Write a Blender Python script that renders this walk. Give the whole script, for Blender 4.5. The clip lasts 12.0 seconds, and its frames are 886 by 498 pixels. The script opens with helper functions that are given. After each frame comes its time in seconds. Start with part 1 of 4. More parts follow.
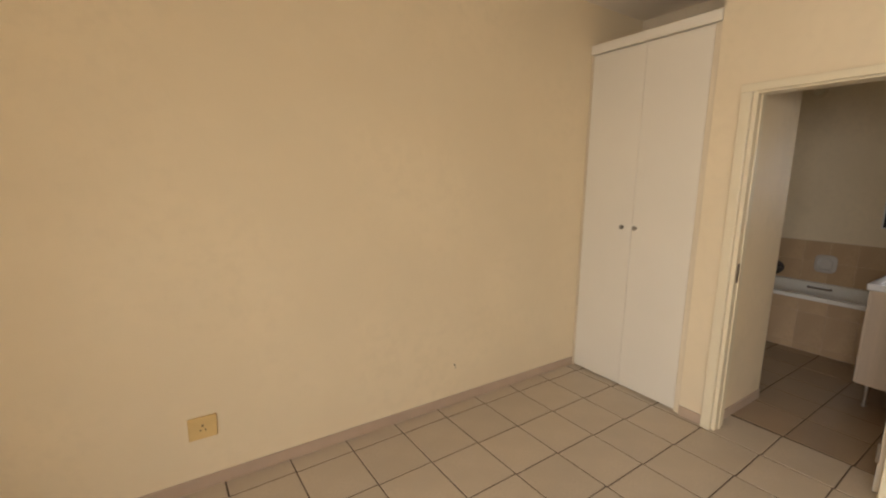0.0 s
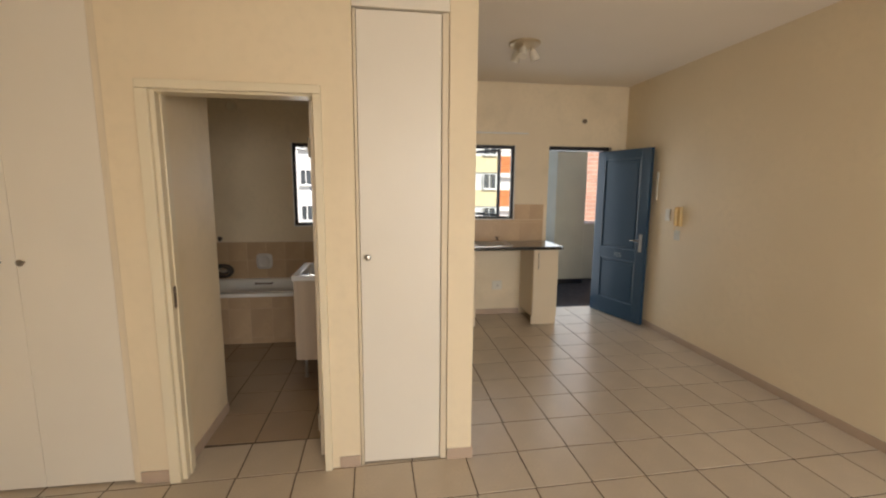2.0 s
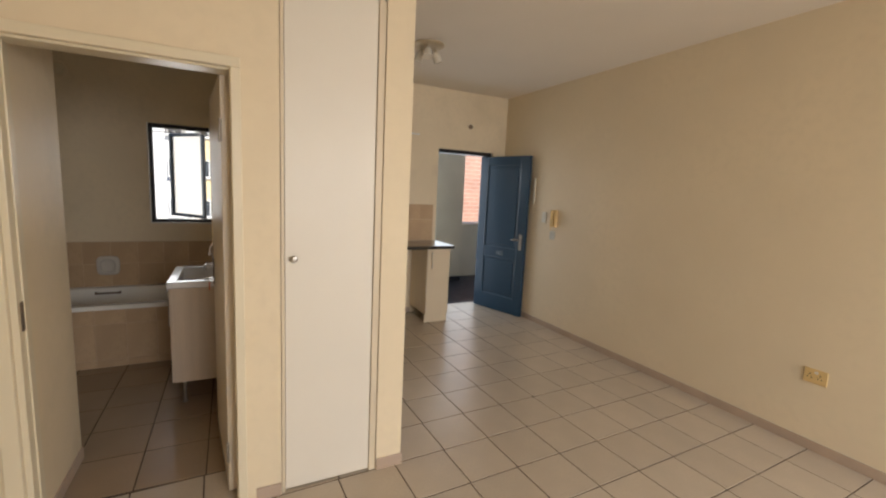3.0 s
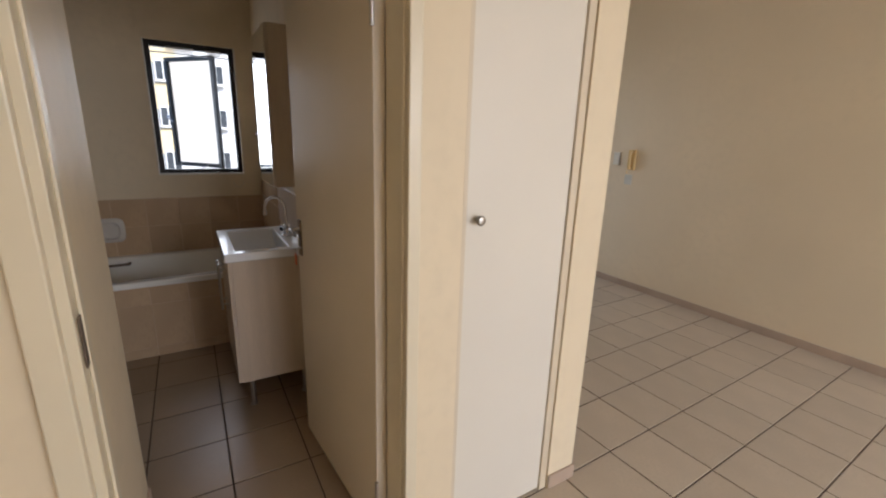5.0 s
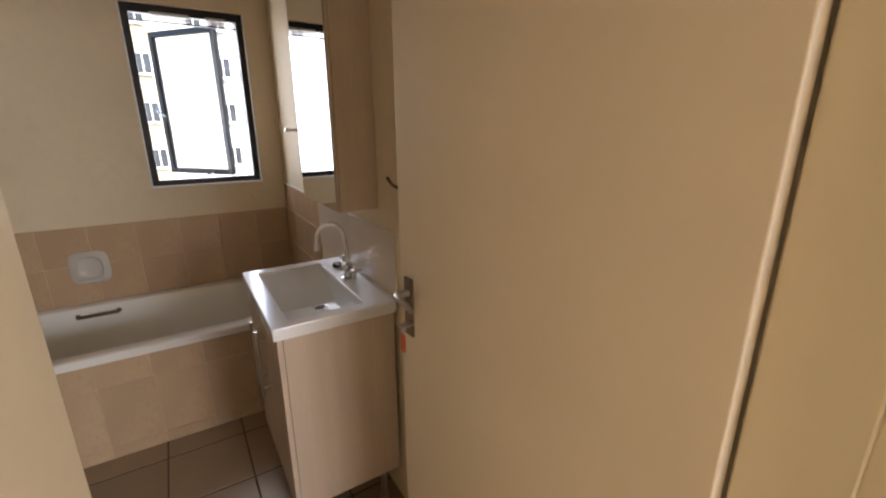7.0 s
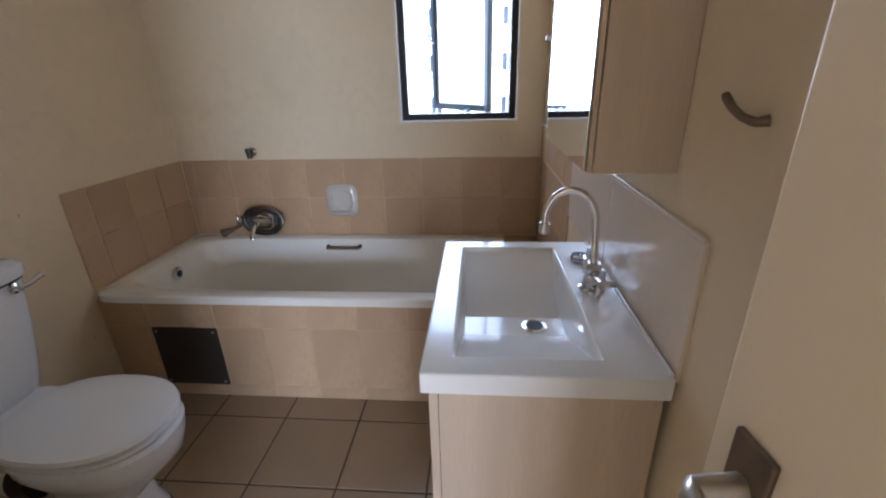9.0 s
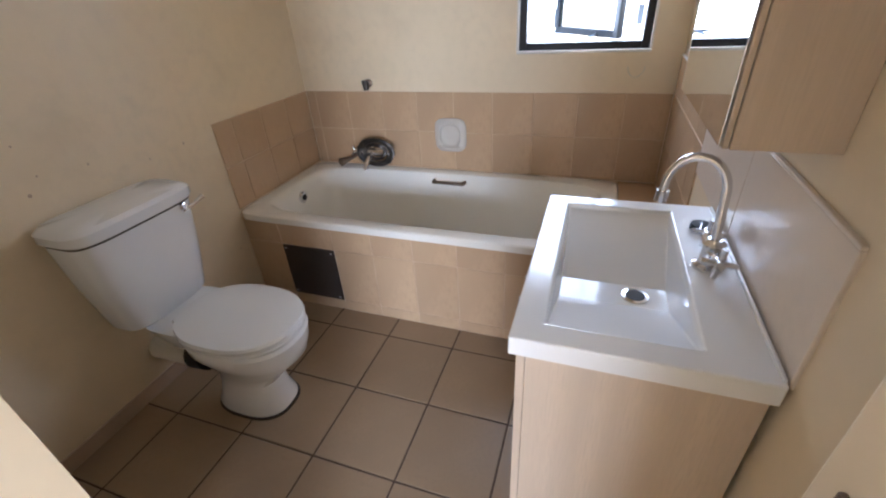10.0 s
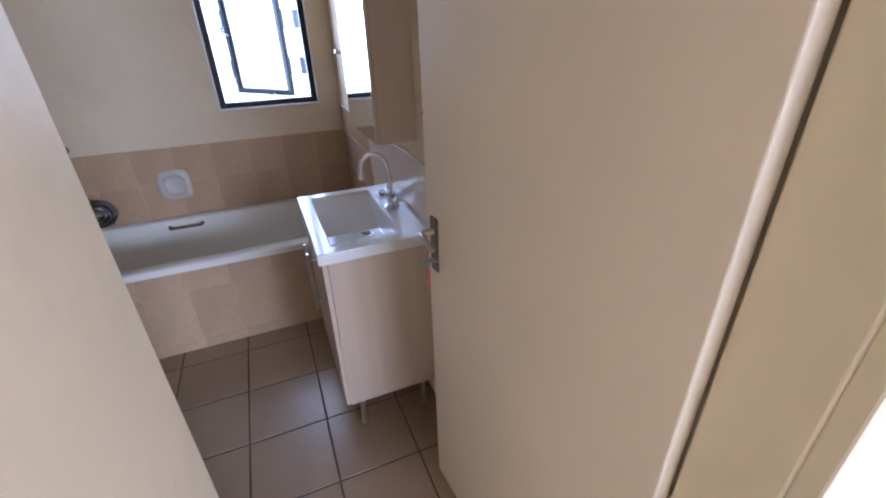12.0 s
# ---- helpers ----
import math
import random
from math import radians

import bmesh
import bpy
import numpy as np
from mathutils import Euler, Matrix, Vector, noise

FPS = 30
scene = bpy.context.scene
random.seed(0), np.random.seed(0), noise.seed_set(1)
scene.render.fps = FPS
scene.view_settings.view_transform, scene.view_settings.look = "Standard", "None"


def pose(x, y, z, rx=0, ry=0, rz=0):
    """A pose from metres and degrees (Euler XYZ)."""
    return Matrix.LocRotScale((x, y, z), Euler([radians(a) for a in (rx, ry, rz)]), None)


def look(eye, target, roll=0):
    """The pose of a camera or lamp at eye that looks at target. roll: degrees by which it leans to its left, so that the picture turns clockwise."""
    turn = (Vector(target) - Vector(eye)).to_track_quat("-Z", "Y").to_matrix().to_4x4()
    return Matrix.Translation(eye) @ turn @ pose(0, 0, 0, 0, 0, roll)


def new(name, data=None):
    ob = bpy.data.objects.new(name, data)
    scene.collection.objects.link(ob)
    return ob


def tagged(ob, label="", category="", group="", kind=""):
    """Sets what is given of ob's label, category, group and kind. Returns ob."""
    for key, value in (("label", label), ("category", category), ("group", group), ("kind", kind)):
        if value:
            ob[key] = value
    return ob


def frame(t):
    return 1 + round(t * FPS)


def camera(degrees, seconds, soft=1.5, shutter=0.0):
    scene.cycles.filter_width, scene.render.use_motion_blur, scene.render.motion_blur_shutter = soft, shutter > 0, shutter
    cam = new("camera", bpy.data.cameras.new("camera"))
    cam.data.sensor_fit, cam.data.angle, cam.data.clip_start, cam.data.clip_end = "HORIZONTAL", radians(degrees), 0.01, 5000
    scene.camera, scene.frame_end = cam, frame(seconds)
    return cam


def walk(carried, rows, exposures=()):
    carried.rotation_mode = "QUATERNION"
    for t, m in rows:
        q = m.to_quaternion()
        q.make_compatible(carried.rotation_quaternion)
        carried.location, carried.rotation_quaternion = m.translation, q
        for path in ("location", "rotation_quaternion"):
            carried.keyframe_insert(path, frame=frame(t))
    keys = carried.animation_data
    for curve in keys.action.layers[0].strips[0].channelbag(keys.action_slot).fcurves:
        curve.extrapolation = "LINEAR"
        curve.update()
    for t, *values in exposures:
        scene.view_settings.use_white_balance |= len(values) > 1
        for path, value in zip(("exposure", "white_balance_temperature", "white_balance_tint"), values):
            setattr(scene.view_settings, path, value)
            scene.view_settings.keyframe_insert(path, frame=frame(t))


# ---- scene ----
cam = camera(92.6, 12.0, soft=2.2)

PATH = [
    (0, (-0.12, 0.059, 1.55), (0.96, 1.708, 1.212), 0.7),
    (0.5, (-0.133, -0.009, 1.561), (1.29, 1.359, 1.239), 1.6),
    (1, (-0.057, -0.014, 1.564), (1.687, 0.919, 1.266), 1.9),
    (1.5, (0.134, 0.004, 1.545), (2.085, 0.338, 1.256), 1.4),
    (2, (0.38, 0.069, 1.576), (2.341, -0.2, 1.289), 0.4),
    (2.5, (0.471, 0.195, 1.568), (2.323, -0.524, 1.337), 1.7),
    (2.7, (0.487, 0.299, 1.57), (2.295, -0.526, 1.347), 2.1),
    (4.3, (1.225, 0.733, 1.424), (2.896, -0.279, 0.995), 3.3),
    (4.5, (1.324, 0.795, 1.42), (2.989, -0.213, 0.959), 3.1),
    (5, (1.589, 0.919, 1.444), (3.248, -0.078, 0.942), 1.8),
    (5.5, (1.913, 0.938, 1.427), (3.572, -0.07, 0.944), 2.3),
    (6, (2.188, 0.94, 1.421), (3.842, -0.066, 0.917), 1.5),
    (6.5, (2.454, 0.954, 1.439), (4.096, -0.056, 0.908), -0.6),
    (6.7, (2.492, 1.003, 1.461), (4.108, -0.042, 0.915), -0.4),
    (8.3, (3.083, 0.752, 1.372), (4.914, 0.366, 0.665), -0.2),
    (8.5, (3.133, 0.734, 1.363), (4.989, 0.495, 0.656), -0.9),
    (9, (3.234, 0.719, 1.325), (5.082, 0.881, 0.578), -1.6),
    (9.5, (3.282, 0.722, 1.338), (5.014, 1.284, 0.511), -3.1),
    (10, (3.254, 0.716, 1.39), (4.852, 1.325, 0.355), -3.9),
    (10.5, (3.112, 0.72, 1.491), (4.763, 1.219, 0.478), -1.1),
    (11, (2.926, 0.732, 1.541), (4.668, 0.953, 0.585), -0.2),
    (11.5, (2.699, 0.805, 1.562), (4.477, 0.58, 0.674), -2.4),
    (12, (2.509, 0.89, 1.526), (4.153, 0.224, 0.601), -1.7),
]
LIGHTING = [(0, 0.78, 6250, 11), (0.5, 0.7, 6350, 11), (1.5, 0.68, 6450, 11), (2.5, 0.66, 6200, 11), (4.5, 0.75, 5750, 12), (5.5, 0.75, 5450, 13), (6, 0.86, 5750, 13), (6.5, 1.28, 6150, 15), (8.5, 2.12, 4850, 11), (9, 2.15, 4830, 12), (9.5, 2.55, 4870, 12), (10, 2.72, 4930, 12), (10.5, 2.66, 4900, 12), (11, 2.52, 4800, 14), (11.5, 2.36, 4600, 15), (12, 2.0, 4550, 18)]
walk(cam, [(t, look(eye, target, roll)) for t, eye, target, roll in PATH], LIGHTING)

# ---------------- world and light ----------------
world = bpy.data.worlds.new("sky")
scene.world = world
world.use_nodes = True
wn = world.node_tree
sky = wn.nodes.new("ShaderNodeTexSky")
sky.sky_type = "NISHITA"
sky.sun_disc = False
sky.sun_elevation = radians(49)
sky.sun_rotation = radians(239)
sky.air_density, sky.dust_density = 1.0, 1.6
wn.nodes["Background"].inputs["Strength"].default_value = 0.11
wn.links.new(sky.outputs["Color"], wn.nodes["Background"].inputs["Color"])


def sun_lamp(direction_to_sun, strength, colour):
    data = bpy.data.lights.new("sun", "SUN")
    data.energy, data.angle, data.color = strength, radians(0.6), colour
    ob = new("sun", data)
    ob.matrix_world = look(Vector((0, 0, 12)) + Vector(direction_to_sun) * 5, (0, 0, 12))
    return ob


def window_light(name, place, target, wide, high, watts, colour):
    data = bpy.data.lights.new(name, "AREA")
    data.shape, data.size, data.size_y = "RECTANGLE", wide, high
    data.energy, data.color = watts, colour
    ob = new(name, data)
    ob.matrix_world = look(place, target)
    return ob


sun_lamp((-0.75, -0.45, 1.0), 5.0, (1.0, 0.94, 0.84))
LIGHT_WEST = window_light("daylight_west", (-3.3, -1.35, 2.25), (1.0, -1.6, 0.5), 3.4, 2.2, 185, (1.0, 0.96, 0.91))
LIGHT_DOOR = window_light("daylight_entrance", (5.80, -2.44, 1.05), (4.0, -2.44, 0.9), 0.8, 1.95, 5.0, (0.92, 0.97, 1.0))
LIGHT_KITCHEN = window_light("daylight_kitchen", (5.72, -0.99, 1.63), (4.0, -0.99, 1.3), 1.0, 0.85, 3, (0.95, 0.98, 1.0))
LIGHT_BATH = window_light("daylight_bathroom", (5.70, 0.82, 1.6), (4.2, 0.9, 1.55), 0.5, 0.85, 2.3, (1.0, 0.97, 0.92))

# ---------------- materials ----------------


def material(name, colour, rough=0.5, metal=0.0, var=0.08, scale=6.0, bump=0.0, bump_scale=120.0, spec=0.5, fine=0.0, rand=0.0, coat=0.0, stretch=(1, 1, 1), stain=None, stain_amt=0.0, stain_scale=1.5):
    """A painted, glazed or metal surface: mottled at two scales, with fine relief."""
    m = bpy.data.materials.new(name)
    m.use_nodes = True
    n, l = m.node_tree.nodes, m.node_tree.links
    b = n["Principled BSDF"]
    b.inputs["Roughness"].default_value, b.inputs["Metallic"].default_value = rough, metal
    b.inputs["Specular IOR Level"].default_value = spec
    b.inputs["Coat Weight"].default_value = coat
    tc = n.new("ShaderNodeTexCoord")
    mp = n.new("ShaderNodeMapping")
    mp.inputs["Scale"].default_value = stretch
    l.new(tc.outputs["Object"], mp.inputs["Vector"])

    def tex(sc, detail=4.0):
        t = n.new("ShaderNodeTexNoise")
        t.inputs["Scale"].default_value, t.inputs["Detail"].default_value = sc, detail
        l.new(mp.outputs["Vector"], t.inputs["Vector"])
        return t.outputs["Fac"]

    def mix(fac, a, c):
        x = n.new("ShaderNodeMix")
        x.data_type = "RGBA"
        l.new(fac, x.inputs["Factor"])
        for val, key in ((a, "A"), (c, "B")):
            sock = [s for s in x.inputs if s.name == key and s.type == "RGBA"][0]
            if isinstance(val, tuple):
                sock.default_value = (*val, 1)
            else:
                l.new(val, sock)
        return [s for s in x.outputs if s.type == "RGBA"][0]

    def ramp(fac, a, c):
        r = n.new("ShaderNodeMapRange")
        r.inputs["From Min"].default_value, r.inputs["From Max"].default_value = a, c
        l.new(fac, r.inputs["Value"])
        return r.outputs["Result"]

    dark = tuple(c * (1 - var) for c in colour)
    light = tuple(min(1, c * (1 + var)) for c in colour)
    out = mix(ramp(tex(scale), 0.3, 0.7), dark, light)
    if fine:
        out = mix(ramp(tex(scale * 14, 2.0), 0.45, 0.75), out, tuple(c * (1 - fine) for c in colour))
    if stain:
        amt = n.new("ShaderNodeMath")
        amt.operation = "MULTIPLY"
        amt.inputs[1].default_value = stain_amt
        l.new(ramp(tex(stain_scale, 6.0), 0.52, 0.75), amt.inputs[0])
        out = mix(amt.outputs[0], out, stain)
    if rand:
        info = n.new("ShaderNodeObjectInfo")
        hsv = n.new("ShaderNodeHueSaturation")
        l.new(out, hsv.inputs["Color"])
        r = n.new("ShaderNodeMapRange")
        r.inputs["To Min"].default_value, r.inputs["To Max"].default_value = 1 - rand, 1 + rand
        l.new(info.outputs["Random"], r.inputs["Value"])
        l.new(r.outputs["Result"], hsv.inputs["Value"])
        out = hsv.outputs["Color"]
    l.new(out, b.inputs["Base Color"])
    rr = n.new("ShaderNodeMapRange")
    rr.inputs["To Min"].default_value, rr.inputs["To Max"].default_value = rough * 0.82, min(1, rough * 1.2)
    l.new(tex(scale * 2.3), rr.inputs["Value"])
    l.new(rr.outputs["Result"], b.inputs["Roughness"])
    if bump:
        bp = n.new("ShaderNodeBump")
        bp.inputs["Strength"].default_value, bp.inputs["Distance"].default_value = bump, 0.004
        l.new(tex(bump_scale, 3.0), bp.inputs["Height"])
        l.new(bp.outputs["Normal"], b.inputs["Normal"])
    return m


M_WALL = material("cream_wall_paint", (0.745, 0.625, 0.43), 0.6, var=0.035, scale=1.3, bump=0.045, bump_scale=55, fine=0.02, stain=(0.62, 0.52, 0.36), stain_amt=0.14)
M_WALL_BATH = material("cream_bathroom_paint", (0.78, 0.655, 0.46), 0.5, var=0.04, scale=1.6, bump=0.10, bump_scale=50, fine=0.03, stain=(0.46, 0.38, 0.24), stain_amt=0.26, stain_scale=2.6)
M_CEIL = material("white_ceiling_paint", (0.82, 0.74, 0.63), 0.8, var=0.03, scale=1.0, bump=0.1)
M_FRAME = material("cream_gloss_enamel", (0.72, 0.63, 0.45), 0.34, var=0.03, scale=3, bump=0.05, bump_scale=40)
M_LEAF = material("beige_door_enamel", (0.79, 0.69, 0.54), 0.36, var=0.03, scale=3, bump=0.05, bump_scale=40)
M_CLOSET = material("off_white_laminate", (0.74, 0.68, 0.57), 0.42, var=0.02, scale=2, bump=0.03, bump_scale=80)
M_TILE = material("beige_ceramic_floor_tile", (0.51, 0.43, 0.325), 0.30, var=0.06, scale=5, fine=0.05, rand=0.05, bump=0.03, bump_scale=25)
# main-room floor tile, with the bathroom's shade darkened into its colour
M_TILE_DIM = material("beige_floor_tile_shaded", (0.325, 0.235, 0.15), 0.30, var=0.06, scale=5, rand=0.05, fine=0.04, bump=0.03, bump_scale=25)
M_GROUT = material("brown_grout", (0.088, 0.058, 0.04), 0.9, var=0.2, scale=9, bump=0.3)
M_SKIRT = material("pinkish_beige_skirting", (0.45, 0.34, 0.25), 0.4, var=0.07, scale=5)
M_WTILE = material("peach_wall_tile", (0.53, 0.372, 0.225), 0.25, var=0.09, scale=4, fine=0.04, rand=0.05, bump=0.03, bump_scale=20, stretch=(1, 1, 0.5))
M_WGROUT = material("pale_tile_grout", (0.62, 0.455, 0.29), 0.85, var=0.1, scale=12, bump=0.2)
M_CERAMIC = material("white_glazed_ceramic", (0.80, 0.81, 0.83), 0.12, var=0.015, scale=3, coat=0.4)
M_ENAMEL = material("ivory_bath_acrylic", (0.84, 0.81, 0.74), 0.18, var=0.03, scale=2.5, coat=0.3)
M_SPLASH = material("pale_glazed_splashback", (0.72, 0.62, 0.51), 0.30, var=0.05, scale=3, fine=0.03, rand=0.02, bump=0.02, bump_scale=18, coat=0.15)
M_BASIN = material("white_moulded_basin", (0.86, 0.86, 0.86), 0.16, var=0.015, scale=3, coat=0.4)
M_CHROME = material("chrome", (0.72, 0.72, 0.74), 0.12, metal=1.0, var=0.04, scale=20)
M_STEEL = material("brushed_steel", (0.52, 0.50, 0.47), 0.32, metal=1.0, var=0.08, scale=25)
M_BRONZE = material("worn_bronze_metal", (0.20, 0.15, 0.11), 0.38, metal=0.8, var=0.2, scale=30)
M_BLACK = material("black_rubber", (0.012, 0.011, 0.010), 0.5, var=0.2, scale=20)
M_WINFRAME = material("dark_bronze_aluminium", (0.011, 0.010, 0.011), 0.42, metal=0.2, var=0.1, scale=12)
M_SASH = material("grey_blue_aluminium_sash", (0.045, 0.052, 0.065), 0.4, metal=0.2, var=0.1, scale=12)
M_WOOD = material("pale_maple_laminate", (0.62, 0.505, 0.385), 0.4, var=0.07, scale=5, fine=0.06, stretch=(4, 4, 0.25), bump=0.03, bump_scale=60)
M_KITCHEN = material("cream_kitchen_laminate", (0.66, 0.55, 0.39), 0.38, var=0.03, scale=3)
M_STONE = material("black_granite_worktop", (0.020, 0.018, 0.018), 0.12, var=0.5, scale=60, coat=0.3)
M_BLUE = material("dark_blue_door_enamel", (0.015, 0.048, 0.090), 0.34, var=0.04, scale=4, coat=0.1, bump=0.01, bump_scale=30)
M_PLASTIC = material("white_plastic", (0.72, 0.68, 0.58), 0.35, var=0.03, scale=8)
M_YELLOWED = material("yellowed_plastic", (0.66, 0.47, 0.20), 0.38, var=0.06, scale=10)
M_HOLE = material("dark_socket_hole", (0.01, 0.008, 0.006), 0.8, var=0.2, scale=10)
M_HATCH = material("dark_brown_hatch_cover", (0.035, 0.026, 0.021), 0.6, var=0.15, scale=8, bump=0.1)
M_WHITE = material("white_painted_plaster", (0.78, 0.76, 0.72), 0.7, var=0.04, scale=2, bump=0.1)
M_SLATE = material("dark_walkway_floor", (0.020, 0.019, 0.021), 0.6, var=0.25, scale=6, bump=0.2, bump_scale=60)
M_COLUMN = material("grey_green_plaster", (0.50, 0.50, 0.41), 0.8, var=0.05, scale=3, bump=0.2)
M_BRICK = material("pink_face_brick", (0.52, 0.30, 0.22), 0.85, var=0.15, scale=4, rand=0.14, bump=0.3)
M_ORANGE = material("orange_face_brick", (0.62, 0.22, 0.075), 0.85, var=0.12, scale=3, rand=0.1)
M_YELLOW = material("ochre_facade_paint", (0.72, 0.58, 0.34), 0.8, var=0.05, scale=0.6)
M_FACADE = material("white_facade_paint", (0.74, 0.72, 0.68), 0.8, var=0.04, scale=0.5)
M_FARGLASS = material("dark_far_window_glass", (0.055, 0.06, 0.066), 0.2, var=0.3, scale=0.8)
M_ROOF = material("dark_flat_roof", (0.07, 0.065, 0.06), 0.9, var=0.2, scale=1)
M_GROUND = material("concrete_paving", (0.26, 0.25, 0.23), 0.9, var=0.15, scale=0.7, bump=0.2)
M_GLASSLAMP = material("frosted_lamp_glass", (0.72, 0.66, 0.55), 0.25, var=0.03, scale=9)
M_LAMPMETAL = material("brass_cream_lamp_metal", (0.55, 0.45, 0.30), 0.35, metal=0.5, var=0.1, scale=15)
M_TEXT = material("pale_number_paint", (0.20, 0.24, 0.28), 0.5, var=0.05, scale=30)
M_RED = material("orange_red_tag_plastic", (0.62, 0.13, 0.05), 0.35, var=0.05, scale=30)
M_STRIP = material("tan_edge_strip", (0.68, 0.575, 0.41), 0.5, var=0.08, scale=8, stretch=(3, 3, 0.3))
M_SOAP = material("ivory_soap_dish_ceramic", (0.60, 0.56, 0.50), 0.2, var=0.03, scale=6)
M_BED = material("peach_tile_joint", (0.58, 0.42, 0.285), 0.8, var=0.1, scale=10)
M_DARKMETAL = material("tarnished_dark_metal", (0.07, 0.062, 0.055), 0.35, metal=0.7, var=0.25, scale=30)
M_PINK = material("pale_pink_plaster", (0.74, 0.68, 0.64), 0.8, var=0.06, scale=3, bump=0.15)
M_NICKEL = material("dull_nickel", (0.34, 0.31, 0.27), 0.3, metal=1.0, var=0.1, scale=25)
M_STAIN = material("grey_plaster_patch", (0.60, 0.58, 0.50), 0.7, var=0.06, scale=12, bump=0.2)


def glass(name, frosted=False):
    m = bpy.data.materials.new(name)
    m.use_nodes = True
    n, l = m.node_tree.nodes, m.node_tree.links
    out = n["Material Output"]
    n.remove(n["Principled BSDF"])
    mix = n.new("ShaderNodeMixShader")
    clear = n.new("ShaderNodeBsdfTransparent")
    clear.inputs["Color"].default_value = (0.92, 0.95, 0.95, 1)
    second = n.new("ShaderNodeBsdfRefraction" if frosted else "ShaderNodeBsdfGlossy")
    second.inputs["Color"].default_value = (0.96, 0.95, 0.94, 1)
    if frosted:
        mix.inputs[0].default_value = 0.85
        second.inputs["Roughness"].default_value, second.inputs["IOR"].default_value = 0.55, 1.12
    else:
        second.inputs["Roughness"].default_value = 0.02
        f = n.new("ShaderNodeFresnel")
        f.inputs["IOR"].default_value = 1.5
        l.new(f.outputs[0], mix.inputs[0])
    l.new(clear.outputs[0], mix.inputs[1])
    l.new(second.outputs[0], mix.inputs[2])
    l.new(mix.outputs[0], out.inputs["Surface"])
    return m


M_GLASS = glass("clear_glass")
M_FROST = glass("frosted_glass", True)
M_MIRROR = material("silvered_mirror", (0.86, 0.88, 0.88), 0.02, metal=1.0, var=0.01, scale=2)

# ---------------- mesh helpers ----------------


def thing(name, at=(0, 0, 0), label="", category="", group="", turn=0.0, kind=""):
    ob = new(name)
    ob.empty_display_size = 0.05
    ob.matrix_world = pose(*at, 0, 0, turn)
    return tagged(ob, label, category, group, kind)


def part(name, bm, mat, parent=None, label="", smooth=False):
    bmesh.ops.recalc_face_normals(bm, faces=bm.faces)
    me = bpy.data.meshes.new(name)
    bm.to_mesh(me)
    bm.free()
    me.materials.append(mat)
    if smooth:
        me.shade_smooth()
        me.set_sharp_from_angle(angle=radians(38))
    ob = new(name, me)
    ob.parent = parent
    return tagged(ob, label)


def structure(name, bm, mat, label="", parent=None):
    ob = part(name, bm, mat, parent)
    return tagged(ob, label, "", "", "structure")


def box(x0, x1, y0, y1, z0, z1, bevel=0.0, bm=None, seg=2):
    bm2 = bmesh.new()
    bmesh.ops.create_cube(bm2, size=1.0)
    bmesh.ops.scale(bm2, vec=(abs(x1 - x0), abs(y1 - y0), abs(z1 - z0)), verts=bm2.verts)
    bmesh.ops.translate(bm2, vec=((x0 + x1) / 2, (y0 + y1) / 2, (z0 + z1) / 2), verts=bm2.verts)
    if bevel:
        bmesh.ops.bevel(bm2, geom=bm2.edges[:], offset=bevel, segments=seg, affect="EDGES", profile=0.5)
    if bm is None:
        return bm2
    return merge(bm, bm2)


def merge(bm, other):
    me = bpy.data.meshes.new("tmp")
    other.to_mesh(me)
    other.free()
    bm.from_mesh(me)
    bpy.data.meshes.remove(me)
    return bm


def tube(points, radius, sides=12, bm=None, caps=True):
    """A round bar along points; radius a number or one for each point."""
    bm = bm or bmesh.new()
    pts = [Vector(p) for p in points]
    radii = radius if isinstance(radius, (list, tuple)) else [radius] * len(pts)
    rings, ref = [], None
    for i, p in enumerate(pts):
        d = (pts[min(i + 1, len(pts) - 1)] - pts[max(i - 1, 0)]).normalized()
        if ref is None:
            ref = d.orthogonal().normalized()
        ref = (ref - d * ref.dot(d)).normalized()
        side = d.cross(ref)
        rings.append([bm.verts.new(p + (ref * math.cos(a) + side * math.sin(a)) * radii[i]) for a in (2 * math.pi * k / sides for k in range(sides))])
    for a, b in zip(rings, rings[1:]):
        for k in range(sides):
            bm.faces.new((a[k], a[(k + 1) % sides], b[(k + 1) % sides], b[k]))
    if caps:
        bm.faces.new(rings[0])
        bm.faces.new(rings[-1][::-1])
    return bm


def loop_points(cx, cy, rx, ry, power, n=40):
    out = []
    for k in range(n):
        a = 2 * math.pi * k / n
        c, s = math.cos(a), math.sin(a)
        out.append((cx + rx * math.copysign(abs(c) ** (2 / power), c), cy + ry * math.copysign(abs(s) ** (2 / power), s)))
    return out


def loft(sections, n=40, cap_start=True, cap_end=True, bm=None):
    """A closed skin over rounded sections (cx, cy, rx, ry, z, power), from one to the next."""
    bm = bm or bmesh.new()
    rings = []
    for cx, cy, rx, ry, z, power in sections:
        rings.append([bm.verts.new((x, y, z)) for x, y in loop_points(cx, cy, rx, ry, power, n)])
    for a, b in zip(rings, rings[1:]):
        for k in range(n):
            bm.faces.new((a[k], a[(k + 1) % n], b[(k + 1) % n], b[k]))
    if cap_start:
        bm.faces.new(rings[0][::-1])
    if cap_end:
        bm.faces.new(rings[-1])
    return bm


